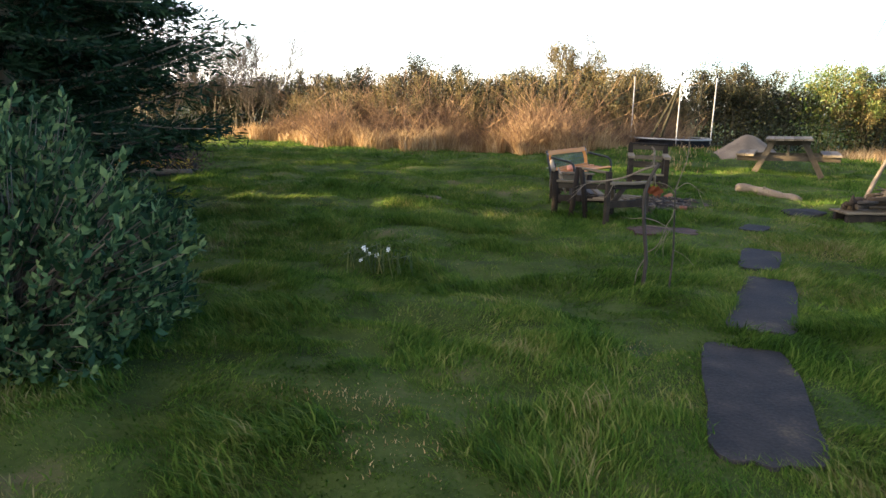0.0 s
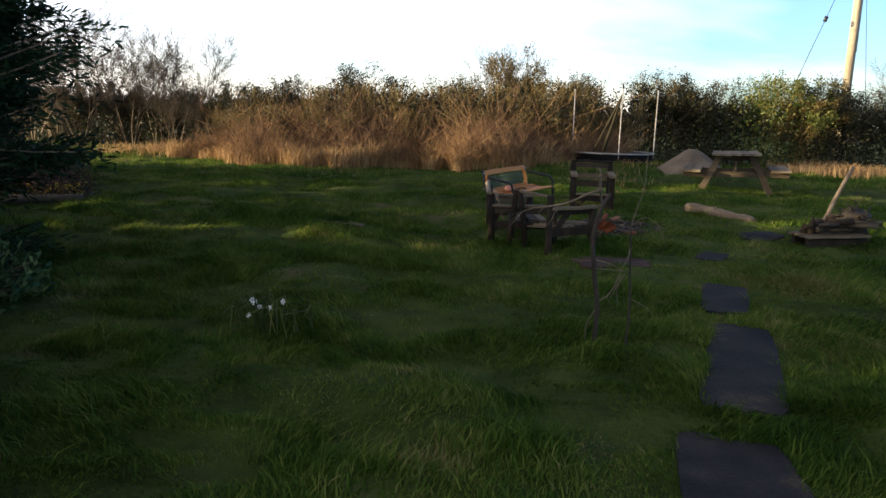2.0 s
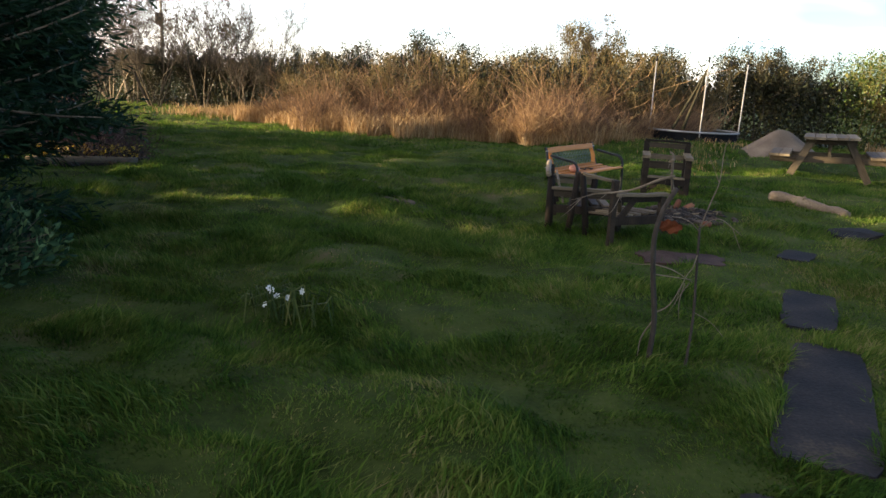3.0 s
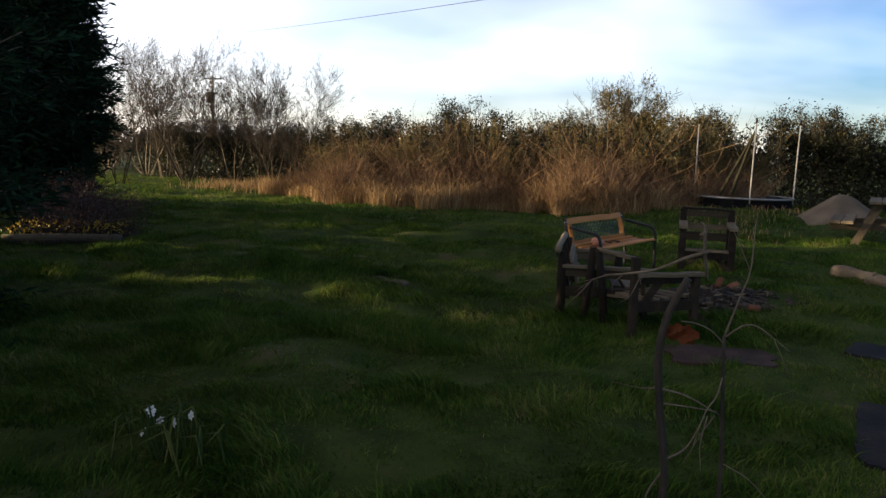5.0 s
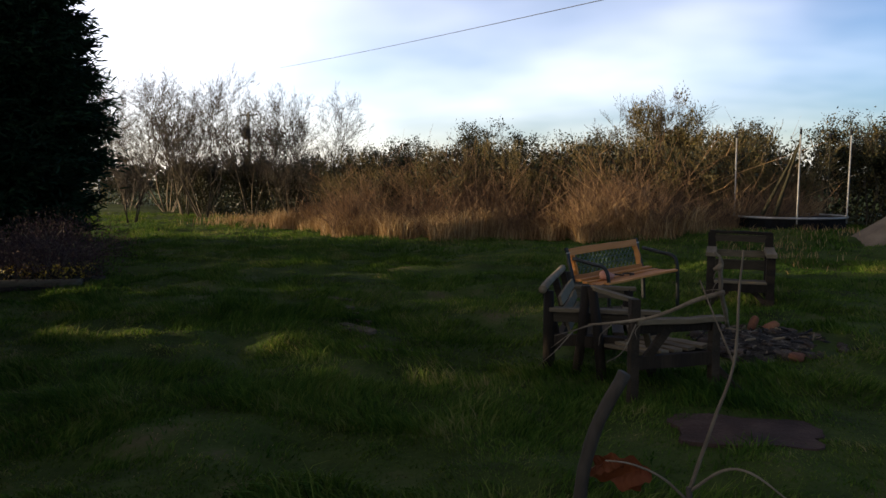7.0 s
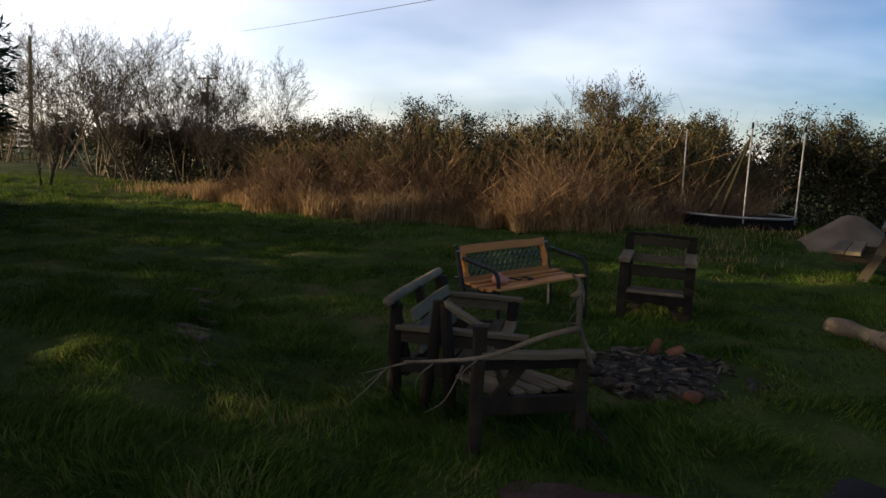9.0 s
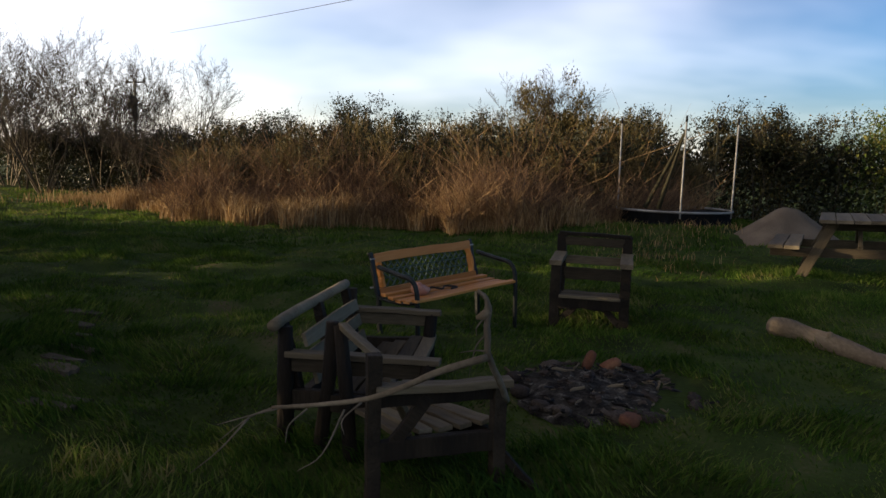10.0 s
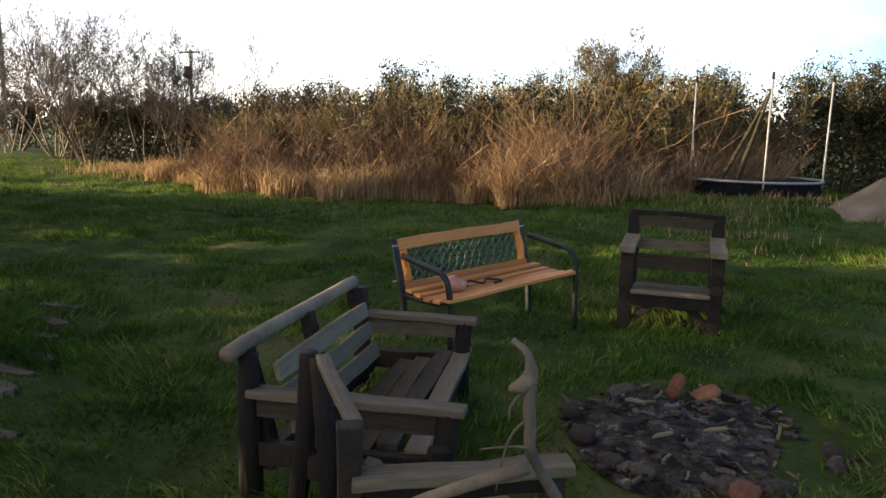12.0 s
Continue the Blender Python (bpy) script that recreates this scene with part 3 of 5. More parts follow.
# ---- metal garden bench with orange slats ----
Z11 = 0.05
bench = thing("garden_bench", (0.897, 10.583, Z11), "black metal garden bench with orange slats and lattice back", "bench")
bench.matrix_basis = pose(0.897, 10.583, Z11, 0, -2.2, 57)
BL, BD, BH = 1.17, 0.46, 0.705
for x, nm in ((0.0, "left"), (BL, "right")):
    tube("front_leg", arc([(x, 0.0, -0.03), (x, 0.0, 0.30), (x, 0.012, 0.47), (x, 0.07, 0.545), (x, 0.20, 0.565), (x, BD - 0.01, 0.60)], 5), 0.019, M_BLACKMETAL, bench, "black tubular leg bent into an armrest")
    beam("rear_post", (x, BD - 0.03, -0.03), (x, BD - 0.01, 0.36), 0.034, 0.034, M_BLACKMETAL, bench)
    beam("back_post", (x, BD - 0.01, 0.35), (x, BD + 0.09, BH), 0.036, 0.030, M_BLACKMETAL, bench)
    tube("seat_bearer", arc([(x, 0.01, 0.375), (x, 0.2, 0.345), (x, BD - 0.02, 0.35)], 4), 0.015, M_BLACKMETAL, bench)
    for z in (BH - 0.05, BH - 0.28):
        tube("bolt", [(x - 0.024, BD + 0.06, z), (x + 0.024, BD + 0.06, z)], 0.007, M_STEEL, bench, sides=8)
for k in range(5):
    y = 0.02 + k * 0.088
    z = 0.39 - 0.025 * math.sin(k / 4 * math.pi)
    beam("seat_slat", (-0.02, y, z), (BL + 0.02, y, z), 0.066, 0.022, M_ORANGEWOOD, bench, "orange stained seat slat" if k == 0 else "", bevel=0.005)


def back_at(s, z):
    f = (z - 0.35) / (BH - 0.35)
    return (s, BD - 0.02 + 0.10 * f, z)


beam("back_rail", back_at(0.02, BH - 0.045), back_at(BL - 0.02, BH - 0.045), 0.024, 0.075, M_ORANGEWOOD, bench, "orange stained top rail", roll=-0.2)
beam("back_rail", back_at(0.02, BH - 0.315), back_at(BL - 0.02, BH - 0.315), 0.024, 0.075, M_ORANGEWOOD, bench, "orange stained lower rail", roll=-0.2)
for s in (0.055, BL - 0.055):
    beam("back_stile", back_at(s, BH - 0.28), back_at(s, BH - 0.08), 0.022, 0.06, M_ORANGEWOOD, bench)
segs = []
for k in range(-3, 16):
    for sg in (1, -1):
        x0 = 0.09 + k * 0.07
        pts = []
        for q in range(9):
            f = q / 8
            pts.append((x0 + (0.17 * f if sg > 0 else 0.17 * (1 - f)) + 0.012 * math.sin(f * 9), BH - 0.275 + 0.195 * f))
        for (xa, za), (xb, zb) in zip(pts, pts[1:]):
            if 0.09 <= min(xa, xb) and max(xa, xb) <= BL - 0.09:
                segs.append((back_at(xa, za), back_at(xb, zb), 0.0075, 0.0075))
for f in (0.33, 0.66):
    z = BH - 0.275 + 0.195 * f
    segs.append((back_at(0.09, z), back_at(BL - 0.09, z), 0.006, 0.006))
part("lattice_panel", seg_mesh("lattice_panel", segs), M_LATTICE, bench, "grey-green moulded lattice panel")

# a deflated ball and a strap lie on the bench
bm = bmesh.new()
bmesh.ops.create_uvsphere(bm, u_segments=18, v_segments=12, radius=0.075)
for v in bm.verts:
    v.co.z *= 0.72
    v.co += v.co.normalized() * 0.012 * noise.noise(v.co * 22)
    if v.co.z > 0.02 and v.co.x > 0:
        v.co.z -= 0.018
ball = part("deflated_ball", bm, M_BALL, None)
smooth(ball.data)
bench_m = bench.matrix_basis
ball.matrix_basis = bench_m @ pose(0.22, 0.20, 0.43)
tagged(ball, "half-deflated faded pink ball on the bench seat", "ball")
strap = tube("strap", [bench_m @ p for p in arc([(0.28, 0.16, 0.408), (0.36, 0.22, 0.42), (0.42, 0.15, 0.409), (0.50, 0.20, 0.415), (0.56, 0.12, 0.41), (0.47, 0.10, 0.412)], 5)], 0.008, M_ROPE, None, sides=7)
tagged(strap, "dark coiled strap lying on the bench slats", "strap")


# ---- wooden armchair ----
ZC = 0.08
chair = thing("wooden_armchair", (1.865, 11.62, ZC), "weathered grey timber armchair with slatted back on grass", "chair", turn=-3)
CW, CD, CH, CA = 0.59, 0.50, 0.865 - ZC, 0.665 - ZC
# shade-dark wood on legs and rails, skylit pale wood on the armrests
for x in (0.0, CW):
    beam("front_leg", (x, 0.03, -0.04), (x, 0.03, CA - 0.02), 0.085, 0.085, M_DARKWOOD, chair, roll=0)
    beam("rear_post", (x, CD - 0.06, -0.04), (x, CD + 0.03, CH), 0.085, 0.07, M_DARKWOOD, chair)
    beam("armrest", (x, -0.05, CA), (x, CD - 0.02, CA + 0.025), 0.105, 0.042, M_PALEWOOD, chair, "weathered plank armrest, paled as by skylight")
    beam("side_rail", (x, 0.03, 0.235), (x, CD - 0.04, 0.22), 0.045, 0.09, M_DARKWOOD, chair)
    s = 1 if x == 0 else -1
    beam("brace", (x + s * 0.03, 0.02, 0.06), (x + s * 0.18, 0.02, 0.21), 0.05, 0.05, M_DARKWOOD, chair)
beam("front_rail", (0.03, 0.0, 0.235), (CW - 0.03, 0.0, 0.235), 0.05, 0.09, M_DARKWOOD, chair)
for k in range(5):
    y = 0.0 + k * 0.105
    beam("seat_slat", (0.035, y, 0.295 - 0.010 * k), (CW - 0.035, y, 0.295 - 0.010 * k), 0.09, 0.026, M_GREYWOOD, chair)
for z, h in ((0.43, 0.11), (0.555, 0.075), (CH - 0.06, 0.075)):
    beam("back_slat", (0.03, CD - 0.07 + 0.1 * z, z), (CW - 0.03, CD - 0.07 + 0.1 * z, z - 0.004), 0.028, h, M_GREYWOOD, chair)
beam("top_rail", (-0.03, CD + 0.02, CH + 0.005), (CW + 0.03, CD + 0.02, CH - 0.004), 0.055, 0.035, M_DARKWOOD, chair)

# ---- wooden settle, facing the fire pit: along y, back at low x ----
ZS = gz(0.9, 9.4)
settle = thing("wooden_settle", (0.0, 0.0, 0.0), "weathered timber garden settle with broken seat boards", "bench")
settle.matrix_basis = TURNED
yn, yf = 8.82, 10.02          # near and far end
# posts take the wood with shade in its colour, seat tops the paler ones
for y, bx, fx in ((yn, 0.67, 1.42), (yf, 0.69, 1.24)):
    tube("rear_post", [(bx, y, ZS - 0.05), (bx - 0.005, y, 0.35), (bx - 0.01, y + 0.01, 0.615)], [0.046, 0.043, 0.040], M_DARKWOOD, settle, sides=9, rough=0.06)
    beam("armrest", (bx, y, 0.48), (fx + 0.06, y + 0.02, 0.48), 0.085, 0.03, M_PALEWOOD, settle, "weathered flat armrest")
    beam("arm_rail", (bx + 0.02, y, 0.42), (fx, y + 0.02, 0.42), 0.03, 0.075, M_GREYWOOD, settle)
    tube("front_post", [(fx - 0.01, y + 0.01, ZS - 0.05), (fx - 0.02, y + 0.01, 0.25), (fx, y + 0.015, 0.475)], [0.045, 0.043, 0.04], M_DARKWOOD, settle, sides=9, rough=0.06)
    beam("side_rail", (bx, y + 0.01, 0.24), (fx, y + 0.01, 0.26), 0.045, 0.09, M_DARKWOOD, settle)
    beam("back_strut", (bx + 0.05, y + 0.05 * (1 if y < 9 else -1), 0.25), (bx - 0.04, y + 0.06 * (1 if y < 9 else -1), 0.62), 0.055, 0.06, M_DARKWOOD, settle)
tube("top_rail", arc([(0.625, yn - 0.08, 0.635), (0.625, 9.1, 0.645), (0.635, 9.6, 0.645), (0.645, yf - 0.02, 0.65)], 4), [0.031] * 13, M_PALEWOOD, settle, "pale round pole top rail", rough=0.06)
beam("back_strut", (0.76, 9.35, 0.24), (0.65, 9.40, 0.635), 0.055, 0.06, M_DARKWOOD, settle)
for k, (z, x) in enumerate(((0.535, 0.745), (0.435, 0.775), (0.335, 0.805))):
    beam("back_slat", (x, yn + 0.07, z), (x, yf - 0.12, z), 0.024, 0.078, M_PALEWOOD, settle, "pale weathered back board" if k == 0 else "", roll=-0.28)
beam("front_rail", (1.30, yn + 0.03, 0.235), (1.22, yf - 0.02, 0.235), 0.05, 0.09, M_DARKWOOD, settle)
beam("seat_board", (1.30, yn + 0.02, 0.30), (1.22, yf + 0.10, 0.30), 0.085, 0.03, M_PALEWOOD, settle, "split seat board, paled as by skylight")
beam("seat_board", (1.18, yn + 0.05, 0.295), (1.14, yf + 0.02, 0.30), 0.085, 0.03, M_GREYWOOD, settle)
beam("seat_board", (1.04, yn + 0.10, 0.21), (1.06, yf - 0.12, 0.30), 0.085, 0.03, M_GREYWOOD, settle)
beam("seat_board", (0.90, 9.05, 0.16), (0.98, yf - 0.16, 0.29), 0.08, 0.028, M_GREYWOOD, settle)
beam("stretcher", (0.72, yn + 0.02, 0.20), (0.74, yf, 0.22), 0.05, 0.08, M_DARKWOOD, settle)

# ---- second timber chair, tilted, with a loose top rail ----
ZB = gz(1.4, 8.3)
old = thing("old_timber_chair", (0.0, 0.0, 0.0), "rickety weathered timber chair with a fallen back rail", "chair")
bn, bf = Vector((1.265, 8.19, 0)), Vector((0.885, 8.73, 0))      # back posts, near and far
fn, ff = Vector((1.77, 8.43, 0)), Vector((1.36, 8.72, 0))       # front posts
up = Vector((0, 0, 1))
# upright parts coloured dark for shade, slats pale for skylight
beam("rear_post", bn + up * (ZB - 0.05), bn + up * 0.685, 0.062, 0.06, M_DARKWOOD, old, "square rear post, darkened as in shade", roll=0.5)
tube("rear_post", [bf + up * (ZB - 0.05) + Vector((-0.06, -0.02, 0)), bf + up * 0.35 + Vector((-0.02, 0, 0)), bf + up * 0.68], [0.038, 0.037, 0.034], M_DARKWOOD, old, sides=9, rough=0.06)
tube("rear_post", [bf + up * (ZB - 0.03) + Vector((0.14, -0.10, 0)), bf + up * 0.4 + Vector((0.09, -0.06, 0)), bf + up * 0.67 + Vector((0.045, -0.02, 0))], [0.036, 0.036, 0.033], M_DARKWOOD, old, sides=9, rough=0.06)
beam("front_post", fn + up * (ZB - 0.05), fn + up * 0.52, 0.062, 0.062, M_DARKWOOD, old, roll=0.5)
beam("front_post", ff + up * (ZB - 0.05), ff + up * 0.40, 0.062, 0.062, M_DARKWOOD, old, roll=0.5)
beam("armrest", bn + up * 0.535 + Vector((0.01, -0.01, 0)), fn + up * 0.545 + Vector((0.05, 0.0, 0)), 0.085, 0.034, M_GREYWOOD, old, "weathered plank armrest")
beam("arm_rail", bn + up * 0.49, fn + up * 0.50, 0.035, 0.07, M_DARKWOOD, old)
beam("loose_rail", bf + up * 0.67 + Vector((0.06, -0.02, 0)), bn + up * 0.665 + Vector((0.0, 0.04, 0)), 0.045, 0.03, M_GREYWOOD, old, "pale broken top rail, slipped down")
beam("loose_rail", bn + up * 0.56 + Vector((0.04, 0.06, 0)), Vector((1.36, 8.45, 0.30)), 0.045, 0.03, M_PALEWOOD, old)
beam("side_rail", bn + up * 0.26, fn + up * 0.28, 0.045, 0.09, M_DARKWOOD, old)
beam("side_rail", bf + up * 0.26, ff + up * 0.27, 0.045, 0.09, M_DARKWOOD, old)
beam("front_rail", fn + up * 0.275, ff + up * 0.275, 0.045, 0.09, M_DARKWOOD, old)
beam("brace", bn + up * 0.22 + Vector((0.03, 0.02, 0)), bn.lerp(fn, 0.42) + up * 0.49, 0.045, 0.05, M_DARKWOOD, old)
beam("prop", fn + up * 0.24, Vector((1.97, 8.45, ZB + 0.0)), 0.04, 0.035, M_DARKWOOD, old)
for k in range(5):
    f = 0.97 - k * 0.17
    a, b = bn.lerp(fn, f), bf.lerp(ff, f)
    beam("seat_slat", a.lerp(b, 0.10) + up * (0.345 - 0.012 * k), a.lerp(b, 1.02 - 0.03 * k) + up * (0.335 - 0.02 * k), 0.075, 0.024, M_PALEWOOD, old, "loose seat slat, paled as by skylight" if k == 0 else "", roll=0.05 * (k - 2))

# ---- fallen forked branch across the chair ----
fallen = thing("fallen_branch", (0.03, -0.05, -0.03), "pale forked dead branch lying across the old chair", "branch")
tube("main_limb", arc([(0.995, 7.76, 0.620), (1.17, 7.77, 0.645), (1.345, 7.78, 0.680), (1.465, 7.79, 0.728), (1.60, 7.83, 0.790), (1.755, 7.90, 0.835)], 5), [0.007 + 0.007 * i / 25 for i in range(26)], M_LOGWOOD, fallen, "smooth barkless limb", rough=0.08)
tube("upright_fork", arc([(1.80, 8.22, 0.575), (1.775, 8.10, 0.70), (1.745, 8.01, 0.81), (1.74, 8.0, 0.875), (1.735, 8.0, 0.925), (1.737, 8.0, 0.985), (1.728, 8.0, 1.03), (1.695, 8.0, 1.057)], 3), [0.013] * 13 + [0.012, 0.014, 0.016, 0.013, 0.010, 0.009, 0.009, 0.008, 0.007], M_BARK, fallen, "upright broken fork with flaking bark", rough=0.16)
tube("knuckle", [(1.740, 8.0, 0.985), (1.718, 7.99, 0.962), (1.695, 7.99, 0.955)], [0.017, 0.016, 0.007], M_LOGWOOD, fallen, "", 8, 0.15)
twigs = [((1.0, 7.76, 0.62), (0.90, 7.77, 0.57), (0.77, 7.78, 0.46)), ((1.02, 7.76, 0.62), (0.92, 7.74, 0.59), (0.80, 7.72, 0.55)),
         ((1.13, 7.76, 0.63), (1.07, 7.74, 0.57), (1.06, 7.73, 0.505)), ((1.33, 7.77, 0.67), (1.27, 7.74, 0.61), (1.28, 7.73, 0.56)),
         ((1.27, 7.76, 0.64), (1.20, 7.73, 0.48), (1.11, 7.72, 0.41)), ((1.74, 8.0, 0.90), (1.70, 7.98, 0.85), (1.68, 7.96, 0.74)),
         ((1.74, 8.0, 0.83), (1.70, 7.98, 0.835), (1.64, 7.97, 0.825)), ((0.90, 7.77, 0.57), (0.80, 7.74, 0.45), (0.70, 7.70, 0.36)), ((1.72, 7.99, 0.95), (1.70, 7.98, 0.92), (1.70, 7.98, 0.89))]
for a, m, b in twigs:
    tube("side_twig", arc([a, m, b], 4), [0.0042 - 0.00036 * i for i in range(9)], M_BARK, fallen, "", 6, 0.1)

# ---- fire pit ----
pit = thing("fire_pit", (PIT[0], PIT[1], gz(PIT[0], PIT[1])), "ash-filled fire pit ringed with sooty stones", "fire pit")
bm = bmesh.new()
rings, spokes = 14, 48
vv = []
for i in range(rings + 1):
    row = []
    for k in range(spokes):
        a = 2 * math.pi * k / spokes
        rad = PIT[2] * 1.10 * i / rings * (1 + 0.06 * math.sin(3 * a + 1))
        x, y = rad * math.cos(a), rad * math.sin(a) * 0.92
        z = 0.040 - 0.085 * (i / rings) ** 3 + 0.045 * noise.noise(Vector((x * 4, y * 4, 1))) + 0.022 * noise.noise(Vector((x * 14, y * 14, 5)))
        row.append(bm.verts.new((x, y, z)))
    vv.append(row)
for i in range(rings):
    for k in range(spokes):
        bm.faces.new((vv[i][k], vv[i][(k + 1) % spokes], vv[i + 1][(k + 1) % spokes], vv[i + 1][k])[::-1])
bmesh.ops.remove_doubles(bm, verts=bm.verts, dist=0.0005)
bmesh.ops.recalc_face_normals(bm, faces=bm.faces)
ash = part("ash_bed", bm, M_ASH, pit, "grey and black ash bed")
smooth(ash.data)


def rock_mesh(name, sx, sy, sz, seed, lump=0.25):
    bm = bmesh.new()
    bmesh.ops.create_icosphere(bm, subdivisions=2, radius=1)
    o = Vector((seed * 3.1, seed * 1.7, 0))
    for v in bm.verts:
        c = v.co.copy()
        c = Vector([math.copysign(abs(q) ** 0.7, q) for q in c])
        c *= 1 + lump * noise.noise(c * 1.3 + o)
        v.co = Vector((c.x * sx, c.y * sy, c.z * sz))
    me = bpy.data.meshes.new(name)
    bm.to_mesh(me)
    bm.free()
    return smooth(me)


rocks = [rock_mesh("stone", 1.0, 0.7, 0.5, s) for s in range(5)]
r = random.Random(3)
for k in range(13):
    a = 2 * math.pi * k / 13 + r.uniform(-0.2, 0.2)
    s = r.uniform(0.040, 0.085)
    rad = PIT[2] * r.uniform(0.93, 1.05)
    o = part("stone", rocks[k % 5], M_STONE, pit, "", pose(rad * math.cos(a), rad * math.sin(a) * 0.92, s * 0.05, r.uniform(-12, 12), r.uniform(-12, 12), math.degrees(a) + 90) @ Matrix.Scale(s, 4))
chars = [beam_mesh("charred_stick", 0.15, (0.028, 0.05, 0.02, 0.06)[s], (0.022, 0.016, 0.02, 0.035)[s], 0.006, 0.004, 60 + s, 3) for s in range(4)]
for k in range(230):
    a, rad = r.uniform(0, 6.28), PIT[2] * 1.12 * math.sqrt(r.random())
    s = r.uniform(0.15, 0.7)
    part("charred_stick", chars[k % 4], (M_CHAR, M_ASH, M_PALEWOOD, M_STONE)[k % 4], pit, "", pose(rad * math.cos(a), rad * math.sin(a) * 0.92, 0.050 - 0.05 * (rad / PIT[2]) ** 3 + r.uniform(0, 0.028), r.uniform(-30, 30), r.uniform(-25, 25), r.uniform(0, 360)) @ Matrix.Diagonal((s, s, s, 1)))
bricks = [rock_mesh("brick", 0.10, 0.055, 0.04, 11, 0.10), rock_mesh("brick", 0.10, 0.06, 0.035, 12, 0.14)]
zz = gz(2.3, 10.3)
tagged(part("burnt_brick", bricks[0], M_BRICK, None, "", pose(2.17, 10.20, zz + 0.078, 0, -65, 30) @ Matrix.Scale(0.75, 4)), "burnt orange brick standing in the ashes", "brick")
tagged(part("burnt_brick", bricks[1], M_BRICK, None, "", pose(2.31, 10.18, zz + 0.066, 10, -25, 15) @ Matrix.Scale(0.75, 4)), "pale burnt brick leaning in the ashes", "brick")
tagged(part("burnt_brick", bricks[1], M_BRICK, None, "", pose(2.40, 9.30, gz(2.4, 9.3) + 0.02, 4, 6, 70) @ Matrix.Scale(0.95, 4)), "dark reddish brick sunk at the pit's edge", "brick")

# ---- log on the grass ----
ZL = gz(4.05, 11.2) - 0.06
log = thing("felled_log", (0, 0, 0), "pale barkless log lying on the grass", "log")
pts = arc([(3.70, 11.84, ZL + 0.095), (3.88, 11.54, ZL + 0.105), (4.06, 11.16, ZL + 0.085), (4.21, 10.84, ZL + 0.07), (4.32, 10.60, ZL + 0.06)], 6)
tube("trunk", pts, [0.073 + 0.009 * math.sin(i * 0.7) for i in range(len(pts))], M_LOGWOOD, log, "", 16, 0.10)
tube("knot", [(3.98, 11.27, ZL + 0.13), (3.97, 11.24, ZL + 0.185)], [0.035, 0.02], M_LOGWOOD, log, "", 9, 0.1)

# ---- picnic table ----
ZT = gz(5.45, 14.95)
table = thing("picnic_table", (5.41, 15.06, 0), "weathered grey timber picnic table with attached benches", "picnic table")
table.matrix_basis = pose(5.41, 15.06, 0.25, 0, -2, -16.5) @ Matrix.Diagonal((0.92, 1, 1, 1))
for k in range(5):
    x = -0.38 + k * 0.19
    beam("top_board", (x, -0.9, 0.71), (x, 0.9, 0.71), 0.182, 0.042, M_PALEWOOD, table, "weathered table board, paled as by skylight" if k == 0 else "")
for s in (-1, 1):
    for k in range(2):
        x = s * (0.77 + k * 0.19)
        beam("seat_board", (x, -0.9, 0.40), (x, 0.9, 0.40), 0.18, 0.045, M_PALEWOOD, table, "weathered bench board, paled as by skylight" if k == 0 else "")
for y in (-0.65, 0.65):
    for s in (-1, 1):
        beam("leg", (s * 0.70, y, -0.05), (s * 0.30, y, 0.69), 0.05, 0.12, M_GREYWOOD, table)
    beam("cross_rail", (-1.04, y + 0.055, 0.325), (1.04, y + 0.055, 0.325), 0.05, 0.11, M_GREYWOOD, table)
    beam("top_rail", (-0.44, y + 0.055, 0.64), (0.44, y + 0.055, 0.64), 0.05, 0.09, M_GREYWOOD, table)
    beam("brace", (0.0, y + 0.03, 0.38), (0.0, y * 0.3, 0.66), 0.05, 0.08, M_GREYWOOD, table)

# ---- sand heap ----
bm = bmesh.new()
rows = []
for i in range(15):
    row = []
    for k in range(40):
        a = 2 * math.pi * k / 40
        f = i / 14
        rad = 1.22 * f * (1 + 0.07 * math.sin(2 * a + 0.6) + 0.04 * math.sin(5 * a))
        z = 0.86 * (1 - f) ** 1.15 * (1 - 0.2 * math.exp(-f * 18)) + 0.03 * noise.noise(Vector((rad * math.cos(a) * 3, rad * math.sin(a) * 3, 2))) - 0.06 * (f > 0.97)
        row.append(bm.verts.new((rad * math.cos(a), rad * math.sin(a), z)))
    rows.append(row)
for i in range(14):
    for k in range(40):
        bm.faces.new((rows[i][k], rows[i + 1][k], rows[i + 1][(k + 1) % 40], rows[i][(k + 1) % 40]))
bmesh.ops.remove_doubles(bm, verts=bm.verts, dist=0.001)
bmesh.ops.recalc_face_normals(bm, faces=bm.faces)
heap = part("sand_mound", bm, M_SAND, None)
smooth(heap.data)
heap.matrix_basis = pose(5.45, 18.6, gz(5.45, 18.6) - 0.14)
tagged(heap, "conical heap of damp brown sand", "sand heap")

# ---- trampoline with bare net poles ----
TX, TY, TR = 3.82, 21.10, 1.18
ZG = gz(TX, TY)
tramp = thing("trampoline", (TX, TY, ZG), "old garden trampoline with bare poles and slumped net", "trampoline")
RZ = 0.655 - ZG
ring = [(TR * math.cos(a), TR * math.sin(a), RZ) for a in np.linspace(0, 2 * math.pi, 49)]
tube("rim", ring, 0.024, M_STEEL, tramp, "galvanised rim tube", 8)
bm = bmesh.new()
bmesh.ops.create_circle(bm, cap_ends=True, segments=48, radius=TR - 0.12)
for v in bm.verts:
    v.co.z = RZ - 0.03
bmesh.ops.solidify(bm, geom=bm.faces[:], thickness=0.01)
part("jump_mat", bm, M_BLACKCLOTH, tramp, "black jumping mat")
bm = bmesh.new()
lo, hi = [], []
